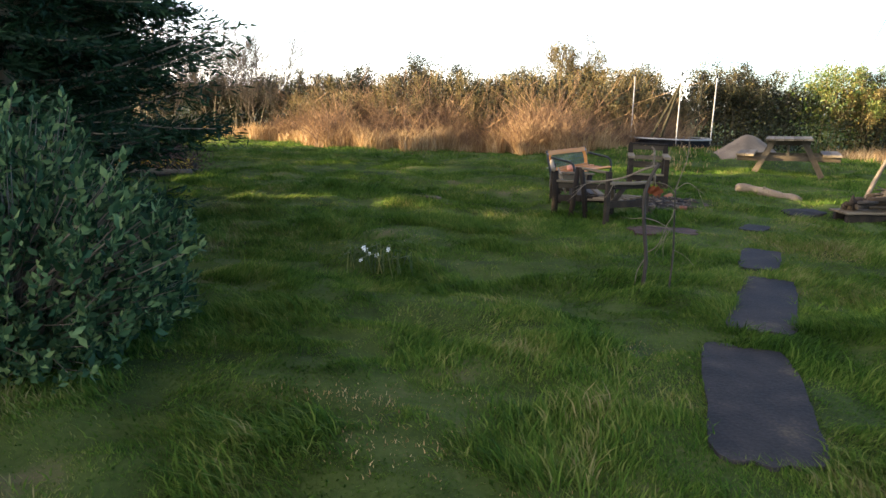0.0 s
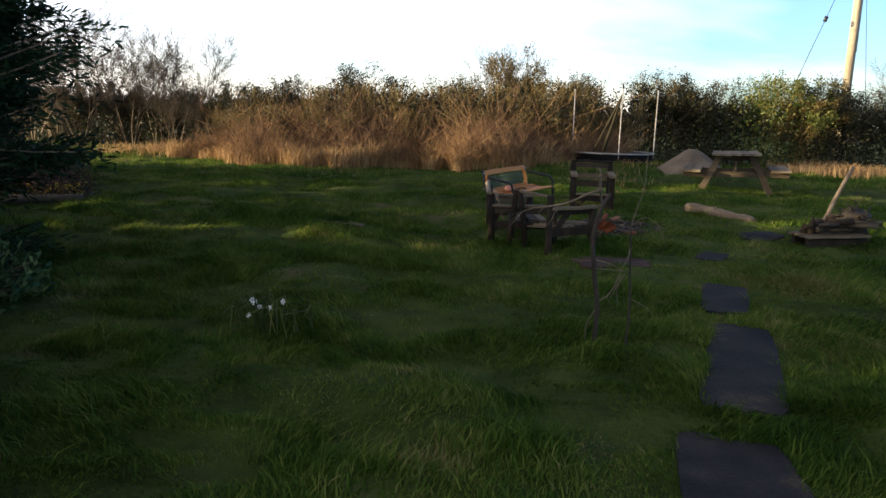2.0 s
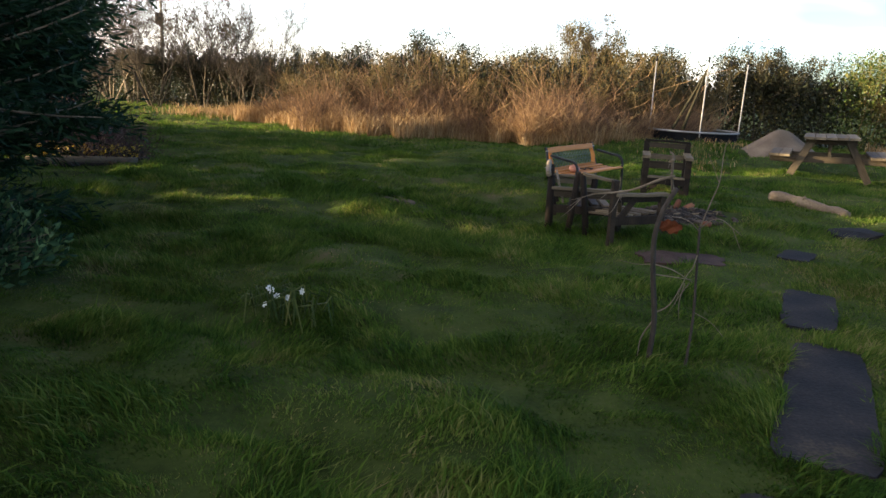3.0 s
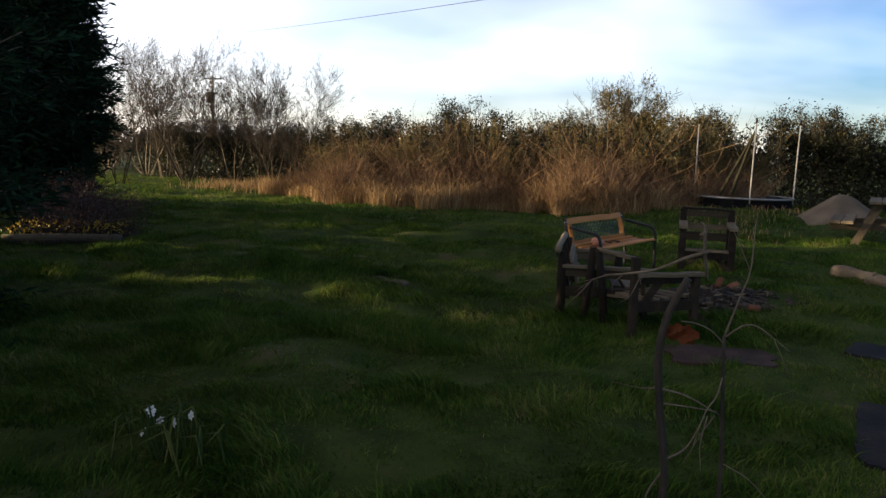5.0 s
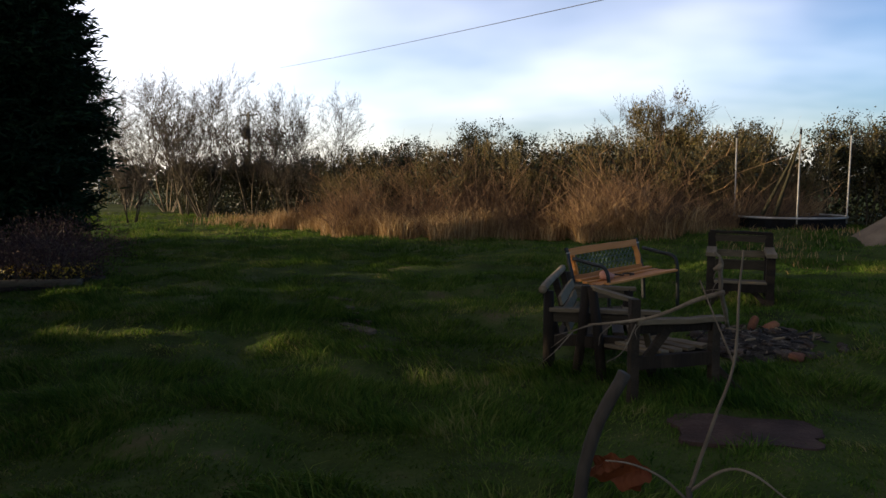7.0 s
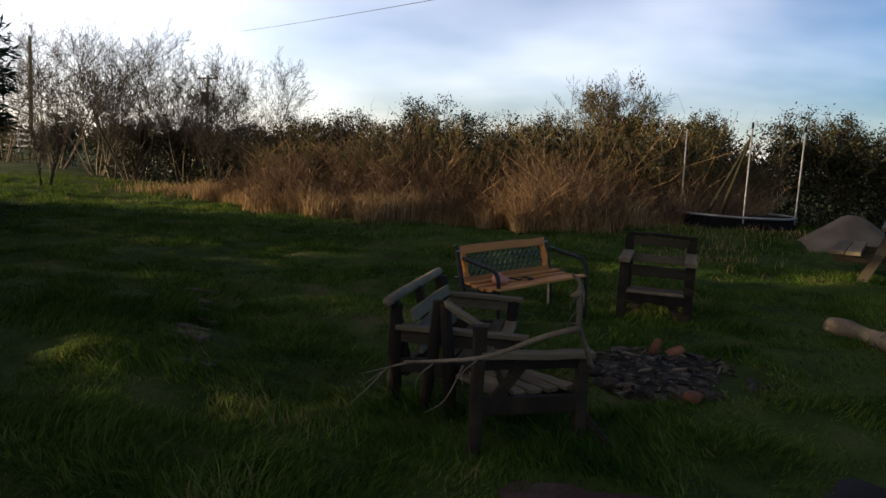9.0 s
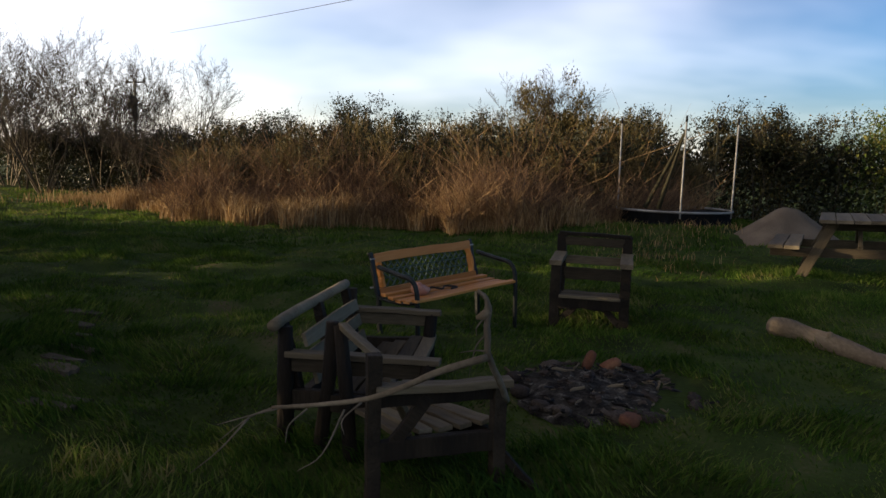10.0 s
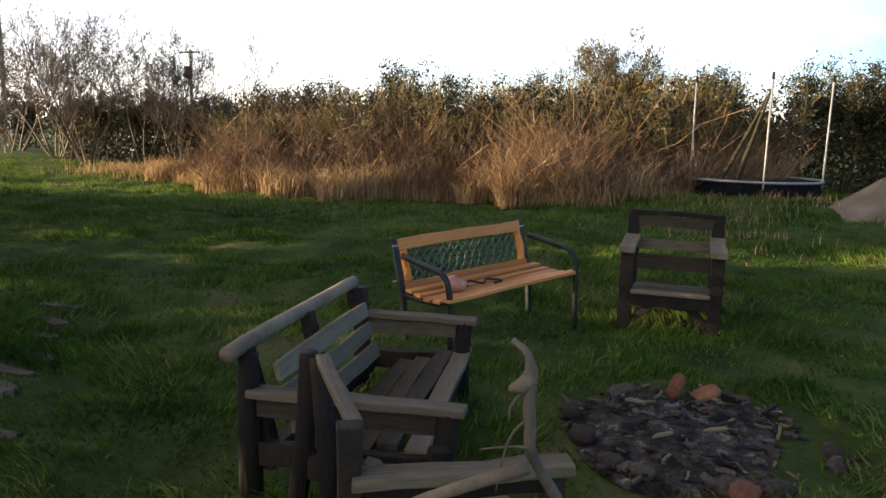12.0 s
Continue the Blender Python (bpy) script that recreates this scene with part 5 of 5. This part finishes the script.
def thicket(name, n, seed, label):
    """Dry upright stalks with side shoots over the strip before the hedge."""
    g = np.random.default_rng(seed)
    x = g.uniform(-8.8, 4.6, n)
    front = 18.7 + 0.14 * np.clip(x + 5, 0, 20) + 1.5 * (vnoise(x * 0.9, x * 0 + 3, 31) - 0.5) + 0.8 * (vnoise(x * 2.6, x * 0 + 5, 32) - 0.5) + 0.6 * np.clip(-x - 6, 0, 4) + 0.8 * np.clip(x - 2.4, 0, 3)
    y = front + 3.9 * g.random(n) ** 1.3
    clump = vnoise(x * 1.0, y * 1.0, 33) * 0.55 + vnoise(x * 2.9, y * 2.9, 34) * 0.45
    ok = g.random(n) < np.clip(clump * 3.4 - 1.15, 0.03, 1)
    x, y, clump, front = x[ok], y[ok], clump[ok], front[ok]
    m = len(x)
    z = ground_z(x, y) - 0.02
    deep = np.clip((y - front) / 2.5, 0, 1)
    h = (0.35 + 0.70 * deep + 1.0 * np.clip(clump - 0.25, 0, 1)) * g.uniform(0.45, 1.15, m) * np.clip(0.35 + (x + 9) / 4.0, 0.35, 1)
    h *= np.where(g.random(m) < 0.08, 1.5, 1.0)
    a = np.stack([x, y, z], 1)
    lean = g.normal(size=(m, 2)) * 0.22
    b = a + np.stack([lean[:, 0] * h, lean[:, 1] * h, h * 0.6], 1)
    c = b + np.stack([lean[:, 0] * h * 1.4 + g.normal(0, 0.05, m), lean[:, 1] * h * 1.4, h * 0.4], 1)
    parts_v, parts_f, base = [], [], 0
    r0 = g.uniform(0.0045, 0.013, m)
    for p, q, ra, rb in ((a, b, r0, r0 * 0.75), (b, c, r0 * 0.75, r0 * 0.3)):
        v, f = prisms(p, q, ra, rb)
        parts_v.append(v), parts_f.append(f + base)
        base += len(v)
    for k in range(4):
        t = g.uniform(0.25, 1.0, (m, 1))
        p = a + (b - a) * t if k < 2 else b + (c - b) * t
        d = g.normal(size=(m, 3)) * 0.13
        d[:, 2] = np.abs(d[:, 2]) + 0.10
        v, f = prisms(p, p + d * (0.6 + h[:, None] * 0.6), r0 * 0.55, r0 * 0.2)
        parts_v.append(v), parts_f.append(f + base)
        base += len(v)
    ob = part(name, np_mesh(name, np.concatenate(parts_v), np.concatenate(parts_f)), M_STALK, None)
    return tagged(ob, label, "thicket", kind="stuff")


thicket("dead_stalk_thicket", 12500, 71, "thicket of dry russet stalks and brambles before the hedge")


def straw(name, n, seed, label, where, lo=0.2, hi=0.65, w=0.012):
    g = np.random.default_rng(seed)
    x, y = where(g, n)
    m = len(x)
    z = ground_z(x, y) - 0.02
    h = g.uniform(lo, hi, m) * (0.6 + 0.8 * vnoise(x * 1.5, y * 1.5, 37))
    face, lean = g.uniform(0, 6.28, m), g.uniform(0, 6.28, m)
    s = np.stack([np.cos(face), np.sin(face), np.zeros(m)], 1) * w / 2
    p = np.stack([x, y, z], 1)
    off = np.stack([np.cos(lean), np.sin(lean), np.zeros(m)], 1) * (h * g.uniform(0.1, 0.7, m))[:, None]
    up3 = np.zeros((m, 3))
    up3[:, 2] = h
    v = np.empty((m, 5, 3))
    v[:, 0], v[:, 1], v[:, 2], v[:, 3], v[:, 4] = p - s, p + s, p + s * 0.8 + up3 * 0.6 + off * 0.3, p - s * 0.8 + up3 * 0.6 + off * 0.3, p + up3 * 0.9 + off
    f = (np.array([[0, 1, 2], [0, 2, 3], [3, 2, 4]])[None] + (np.arange(m) * 5)[:, None, None]).reshape(-1, 3)
    return tagged(part(name, np_mesh(name, v.reshape(-1, 3), f), M_STRAW, None), label, "dry grass", kind="stuff")


def front_strip(g, n):
    x = g.uniform(-9.6, 4.4, n)
    y = 18.55 + 0.14 * np.clip(x + 5, 0, 20) + 0.6 * np.clip(-x - 6, 0, 4) + 0.8 * np.clip(x - 2.4, 0, 3) + np.abs(g.normal(0, 1.0, n)) - 0.15 + 1.4 * (vnoise(x * 0.9, x * 0 + 3, 31) - 0.5) + 0.8 * (vnoise(x * 2.6, x * 0 + 5, 32) - 0.5)
    ok = g.random(n) < np.clip(vnoise(x * 1.1, y * 0.8, 41) * 2.2 - 0.5, 0.05, 1)
    return x[ok], y[ok]


straw("straw_fringe", 20000, 73, "pale straw-coloured dead grass along the thicket's foot", front_strip, 0.10, 0.68, 0.014)
straw("straw_fringe", 3500, 74, "dry bleached grass below the bare trees", lambda g, n: (g.normal(-9.3, 1.0, n), g.normal(21.9, 0.6, n)), 0.12, 0.40, 0.014)
straw("straw_fringe", 350, 75, "thin pale dead grass beside the trampoline", lambda g, n: (g.normal(3.0, 0.5, n), g.normal(16.6, 0.9, n)), 0.06, 0.2, 0.008)
straw("straw_fringe", 450, 78, "pale dead grass along the trampoline's front", lambda g, n: (g.uniform(2.2, 5.2, n), g.normal(19.0, 0.6, n)), 0.06, 0.22, 0.008)
straw("straw_fringe", 7000, 76, "dry straw grass before the far hedge", lambda g, n: (g.uniform(9, 16, n), g.normal(22.5, 0.7, n)), 0.15, 0.4, 0.016)
straw("lawn_straw", 3200, 77, "scattered dead blades in the lawn", lambda g, n: (np.concatenate([g.normal(b[0], b[2], n // 10) for b in BARE]), np.concatenate([g.normal(b[1], b[3], n // 10) for b in BARE])), 0.015, 0.04, 0.006)

# ---- hedge ----


def hedge_shrub(name, height, width, depth_, leaf_mat, twig_mat, n_leaf, seed, label, category="shrub", n_stem=11, leaf=0.07, bare=0.40):
    """An upright hedge shrub: many stems that fork upwards, with leaf clumps on the outer twigs."""
    r = random.Random(seed)
    top = thing(name, (0, 0, 0), label, category)
    segs = []
    for k in range(n_stem):
        x, y = r.uniform(-0.5, 0.5) * width * 0.8, r.uniform(-0.5, 0.5) * depth_ * 0.7
        d = Vector((x * 0.25 + r.gauss(0, 0.14), y * 0.2 + r.gauss(0, 0.14), 1))
        branching((x, y, -0.05), d, height * r.uniform(0.42, 0.62), r.uniform(0.012, 0.026), 3, r, segs, 0.42, 0.35, (2, 3), 0.55, 0.14, 3)
    segs = [s for s in segs if s[1][2] < height * (1.02 + 0.12 * r.random())]
    part("stem", seg_mesh("stem", segs, 0.0045), twig_mat, top)
    g = np.random.default_rng(seed)
    ends = np.array([s[1] for s in segs if s[2] < 0.008])
    rel = ends[:, 2] / height
    keepp = np.clip(1.15 - 0.45 * rel, 0, 1) * np.where(vnoise(ends[:, 0] * 2.2 + seed, ends[:, 2] * 2.2, seed) > bare, 1, 0.12)
    ends = ends[g.random(len(ends)) < keepp]
    c = ends[g.integers(0, len(ends), n_leaf)] + g.normal(size=(n_leaf, 3)) * 0.085
    low = int(n_leaf * 0.42)
    body = np.stack([g.normal(0, width * 0.30, low), g.normal(0, depth_ * 0.26, low), height * 0.78 * g.random(low) ** 0.9], 1)
    c = np.concatenate([c, body])
    c[:, 2] = np.maximum(c[:, 2], 0.02)
    size = np.where(np.arange(len(c)) < n_leaf, leaf, 0.115)
    part("foliage", np_mesh("foliage", *leaves(c, size, 1.9, 0.1, seed + 3)), leaf_mat, top)
    return top


dark_a = hedge_shrub("hedge_shrub", 2.75, 2.2, 1.6, M_LEAF_DARK, M_TWIG, 6500, 81, "dark evergreen hedge shrub with bare twig tips")
dark_b = hedge_shrub("hedge_shrub", 2.5, 2.0, 1.6, M_LEAF_DARK, M_TWIG, 6000, 82, "dark evergreen hedge shrub with bare twig tips")
ochre = hedge_shrub("hedge_shrub", 2.65, 2.2, 1.6, M_LEAF_OCHRE, M_TWIG_OLIVE, 5000, 83, "ochre-leaved hedge shrub with olive twigs", bare=0.4)
green = hedge_shrub("hedge_shrub", 2.6, 2.1, 1.6, M_LEAF_GREEN, M_TWIG_OLIVE, 7000, 84, "sunlit yellow-green ivy-clad hedge shrub", bare=0.25)
olive = hedge_shrub("hedge_shrub", 2.3, 2.2, 1.4, M_LEAF_OCHRE, M_TWIG_OLIVE, 1800, 85, "leafless olive-brown hedge shrub", n_stem=20, bare=0.5)


def set_at(ob, x, y, s=1.0, turn=0.0):
    ob.matrix_basis = pose(x, y, gz(x, y) - 0.02, 0, 0, turn) @ Matrix.Scale(s, 4)


def hedge_copy(ob, x, y, s, turn):
    copy_thing(ob, pose(x, y, gz(x, y) - 0.02, 0, 0, turn) @ Matrix.Scale(s, 4))


set_at(dark_a, -3.6, 24.6, 0.98, 0)
set_at(dark_b, -5.4, 24.4, 0.96, 30)
set_at(ochre, 1.0, 24.6, 1.0, 0)
set_at(green, 9.3, 24.4, 1.06, 0)
set_at(olive, -8.6, 25.2, 0.95, 0)
copy_thing(ochre, pose(1.08, 25.1, gz(1.08, 25.1) - 0.02, 0, 0, 140) @ Matrix.Diagonal((0.72, 0.72, 1.32, 1)))
r = random.Random(9)
plan = [(dark_a, -7.2, 24.8, 0.86), (dark_b, -1.9, 24.6, 0.98), (dark_a, -0.4, 24.8, 0.92), (ochre, 2.6, 24.9, 0.98), (dark_b, 4.2, 24.8, 0.98), (dark_a, 5.8, 24.9, 1.0), (dark_b, 7.4, 24.8, 1.02),
        (ochre, 6.6, 25.4, 1.06), (dark_a, 10.8, 24.6, 0.98), (ochre, 10.3, 24.2, 0.82), (dark_b, 12.4, 24.8, 1.02), (dark_a, 14.0, 25.0, 1.0), (ochre, 15.2, 25.2, 1.08), (dark_b, 16.8, 25.2, 1.0), (dark_a, 18.8, 25.4, 1.05),
        (dark_b, 20.8, 25.6, 1.0), (dark_a, -10.2, 25.6, 0.72), (dark_b, -11.8, 26.0, 0.78), (dark_b, -12.6, 27.6, 0.85), (dark_a, -13.6, 26.8, 0.75), (dark_a, -15.4, 28.0, 0.8), (dark_b, -17.0, 28.2, 0.8), (dark_b, -18.6, 28.6, 0.78), (dark_a, -21, 29, 0.8), (olive, -23, 29, 0.9), (dark_b, -25, 29.4, 0.8),
        (dark_a, -11.0, 25.0, 0.7), (dark_b, -13.0, 25.6, 0.78), (dark_a, -15.0, 26.2, 0.78), (dark_b, -9.2, 24.9, 0.78), (dark_b, -16.2, 27.0, 0.8), (dark_a, -4.5, 26.0, 0.95), (dark_b, -2.7, 26.0, 0.9), (dark_b, 0.3, 26.2, 0.95), (dark_a, 3.4, 26.2, 1.0), (dark_b, 8.6, 26.3, 1.05), (dark_a, 11.8, 26.4, 1.0), (dark_a, -8.8, 27, 0.85)]
for ob, x, y, s in plan:
    hedge_copy(ob, x, y, s, r.uniform(0, 360))
shade = hedge_shrub("hedge_shrub", 1.7, 2.2, 1.4, M_LEAF_DARK, M_TWIG_OLIVE, 1000, 86, "low olive-brown twiggy shrub at the thicket's back", n_stem=22, bare=0.45)
set_at(shade, 1.9, 22.0, 1.2, 0)
for x, y, s in ((0.4, 22.3, 1.1), (3.0, 22.8, 1.2), (-1.2, 22.6, 1.05), (-3.0, 22.4, 1.1), (-5.0, 22.5, 1.0), (-7.0, 22.8, 0.95), (-4.0, 21.2, 0.75), (-1.8, 21.3, 0.7), (1.0, 21.2, 0.8), (-6.2, 21.3, 0.7)):
    hedge_copy(shade, x, y, s, x * 70)

# ---- bare trees ----


def bare_tree(height, stems, seed, label, mat_trunk, fan=0.22, name="bare_tree", category="tree", mat_twig=None, rad=0.026):
    """A leafless tree: long stems that fan out from the base, limbs that rise from them, fine twigs at the ends."""
    r = random.Random(seed)
    top = thing(name, (0, 0, 0), label, category)
    thick, thin = [], []

    def grow(p, d, length, radius, steps, level):
        p, d = Vector(p), Vector(d).normalized()
        for s in range(steps):
            q = p + d * (length / steps)
            r0, r1 = radius * (1 - 0.8 * s / steps), radius * (1 - 0.8 * (s + 1) / steps)
            (thick if level == 0 and s < steps * 0.55 else thin).append((tuple(p), tuple(q), r0, r1))
            if level < 3 and (s + 1) / steps > (0.30, 0.2, 0.2)[level]:
                for _ in range((2, 1, 1)[level] + (r.random() < 0.6)):
                    side = Vector((r.gauss(0, 1), r.gauss(0, 1), r.gauss(0, 0.4)))
                    side = (side - d * side.dot(d)).normalized()
                    nd = d + side * r.uniform(0.45, 1.15) + Vector((0, 0, 0.10))
                    left = length * (1 - 0.55 * (s + 1) / steps)
                    grow(q, nd, left * r.uniform(0.40, 0.72), max(r1 * 0.5, 0.003), (0, 5, 4, 2)[level + 1], level + 1)
            p = q
            d = (d + Vector((r.gauss(0, 0.07), r.gauss(0, 0.07), 0.05))).normalized()

    for k in range(stems):
        a = 2 * math.pi * k / stems + r.uniform(-0.4, 0.4)
        lean = fan * r.uniform(0.3, 1.25)
        grow((math.cos(a) * 0.12, math.sin(a) * 0.12, -0.05), (math.cos(a) * lean, math.sin(a) * lean, 1), height * r.uniform(0.75, 1.05), rad * r.uniform(0.7, 1.25), 8, 0)
    part("trunk", seg_mesh("trunk", thick), mat_trunk, top, "pale stems" if mat_trunk is M_PALE_BARK else "")
    part("twig", seg_mesh("twig", thin, 0.0034), mat_twig or M_TWIG, top, "fine bare twigs")
    return top


ash_a = bare_tree(3.9, 8, 91, "multi-stemmed bare tree with pale lower stems", M_STEM, 0.72, rad=0.030)
ash_b = bare_tree(3.6, 3, 92, "slim bare tree with pale stems", M_STEM, 0.30, rad=0.028)
bush_c = bare_tree(3.25, 9, 93, "rounded leafless tree rising above the hedge", M_BARK, 0.30)
set_at(ash_a, -13.6, 24.0, 1.1, 0)
set_at(ash_b, -10.4, 23.6, 0.82, 0)
set_at(bush_c, 1.0, 25.3, 1.0, 0)
for ob, x, y, s in ((ash_a, -16.6, 26.0, 1.05), (ash_b, -12.0, 24.4, 1.15), (ash_b, -9.2, 23.5, 0.55), (ash_b, -9.8, 23.0, 0.66), (ash_a, -12.6, 25.6, 0.9), (ash_b, -14.6, 24.4, 1.0), (ash_b, -13.0, 25.2, 1.0), (ash_b, -11.2, 24.8, 1.1), (ash_a, -11.0, 26.6, 0.9), (ash_a, -19.2, 27.0, 1.05), (ash_b, -15.2, 25.0, 0.95), (ash_b, -18.0, 25.4, 0.9), (ash_a, -22.4, 27.6, 1.1), (bush_c, 15.0, 27.2, 1.05)):
    hedge_copy(ob, x, y, s, x * 83)
small = bare_tree(1.6, 4, 95, "small bare fruit tree on the far lawn", M_DARK_BARK, 0.35, "fruit_tree")
set_at(small, -13.6, 20.6, 1.0, 0)

brush = bare_tree(1.55, 6, 96, "russet leafless brush standing in the thicket", M_STALK, 0.42, "bare_brush", "shrub", M_TWIG_OLIVE, 0.012)
set_at(brush, -0.6, 21.6, 1.0, 0)
for x, y, s in ((-6.6, 21.4, 0.85), (-5.2, 21.9, 1.0), (-3.9, 21.3, 0.95), (-2.6, 22.0, 1.05), (0.9, 21.9, 1.05), (2.0, 21.3, 0.95), (2.9, 22.2, 1.15), (3.9, 23.2, 1.2), (-7.6, 22.2, 0.85), (-1.6, 20.8, 0.75), (1.4, 22.8, 1.25), (-4.6, 22.9, 1.15)):
    hedge_copy(brush, x, y, s, x * 61)

# ---- poles and cables ----


def pole(x, y, h, rad, label, dx=0.0, dy=0.0, name="utility_pole"):
    z = gz(x, y)
    top = thing(name, (x, y, z), label, "utility pole")
    tube("shaft", [(0, 0, -0.2), (dx * 0.5, dy * 0.5, h * 0.5), (dx, dy, h)], [rad, rad * 0.9, rad * 0.78], M_POLE, top, "", 14, 0.02)
    return top


def cable(points, rad, label, sag=0.0, name="overhead_cable"):
    a, b = Vector(points[0]), Vector(points[1])
    pts = []
    for i in range(33):
        f = i / 32
        p = a.lerp(b, f)
        p.z -= sag * 4 * f * (1 - f)
        pts.append(p)
    return tagged(tube(name, pts, rad, M_WIRE, None, "", 5), label, "cable")


up1 = pole(13.9, 29.8, 9.0, 0.17, "leaning weathered timber utility pole behind the hedge", 0.05)
tube("conduit", [(0.14, -0.10, 4.2), (0.16, -0.10, 8.8)], 0.025, M_STEEL, up1, "", 8)
up2 = pole(-35.0, 60.0, 7.0, 0.14, "distant timber pole with crossarm and transformer", name="transformer_pole")
beam("crossarm", (-0.9, 0, 6.75), (0.9, 0, 6.75), 0.12, 0.12, M_DARKWOOD, up2)
for x in (-0.8, 0.0, 0.8):
    tube("insulator", [(x, 0, 6.80), (x, 0, 6.98)], [0.06, 0.04], M_STEEL, up2, "", 8)
tube("transformer", [(0, -0.35, 4.6), (0, -0.35, 4.7), (0, -0.35, 5.5), (0, -0.35, 5.6)], [0.25, 0.36, 0.36, 0.25], M_BLACKMETAL, up2, "dark transformer drum", 14)
up3 = pole(-38.6, 45.0, 7.7, 0.15, "tall distant timber pole beyond the bare trees")
cable(((-33.0, 62.0, 11.45), (20.0, 5.7, 4.93)), 0.014, "long dark cable crossing the sky", 0.25)
cable(((13.95, 29.7, 8.8), (11.55, 29.4, 2.4)), 0.012, "stay wire sloping down from the utility pole", 0.0, "stay_wire")
tagged(tube("stay_insulator", [(12.76, 29.56, 5.63), (12.70, 29.55, 5.45)], [0.07, 0.07], M_BLACKMETAL, None, "", 8), "black insulator on the stay wire", "insulator")
cable(((14.0, 29.9, 8.8), (15.3, 31.0, 2.0)), 0.010, "thin wire dropping beside the utility pole", 0.0, "drop_wire")

# pale rail fence far beyond the conifer
fence = thing("rail_fence", (-39.0, 40.0, gz(-39, 40)), "pale weathered rail fence far across the field", "fence")
for k in range(9):
    beam("post", (-6 + k * 1.5, 0, -0.1), (-6 + k * 1.5, 0, 1.3), 0.10, 0.10, M_GLASSHOUSE, fence)
for z in (0.5, 0.85, 1.2):
    beam("rail", (-6.1, -0.06, z), (6.1, -0.06, z), 0.04, 0.12, M_GLASSHOUSE, fence)

# far woods along the horizon
g = np.random.default_rng(55)
n = 16000
ang = g.uniform(-1.5, 1.5, n)
dist = g.uniform(70, 95, n)
x, y = np.sin(ang) * dist, np.cos(ang) * dist
hgt = 1.6 + 1.0 * vnoise(ang * 30, ang * 0, 3)
c = np.stack([x, y, hgt * g.random(n)], 1)
tagged(part("far_woods", np_mesh("far_woods", *leaves(c, 0.55, 1.3, 0.3, 56)), M_LEAF_DARK, None), "dark distant woods along the horizon", "woods", kind="stuff")
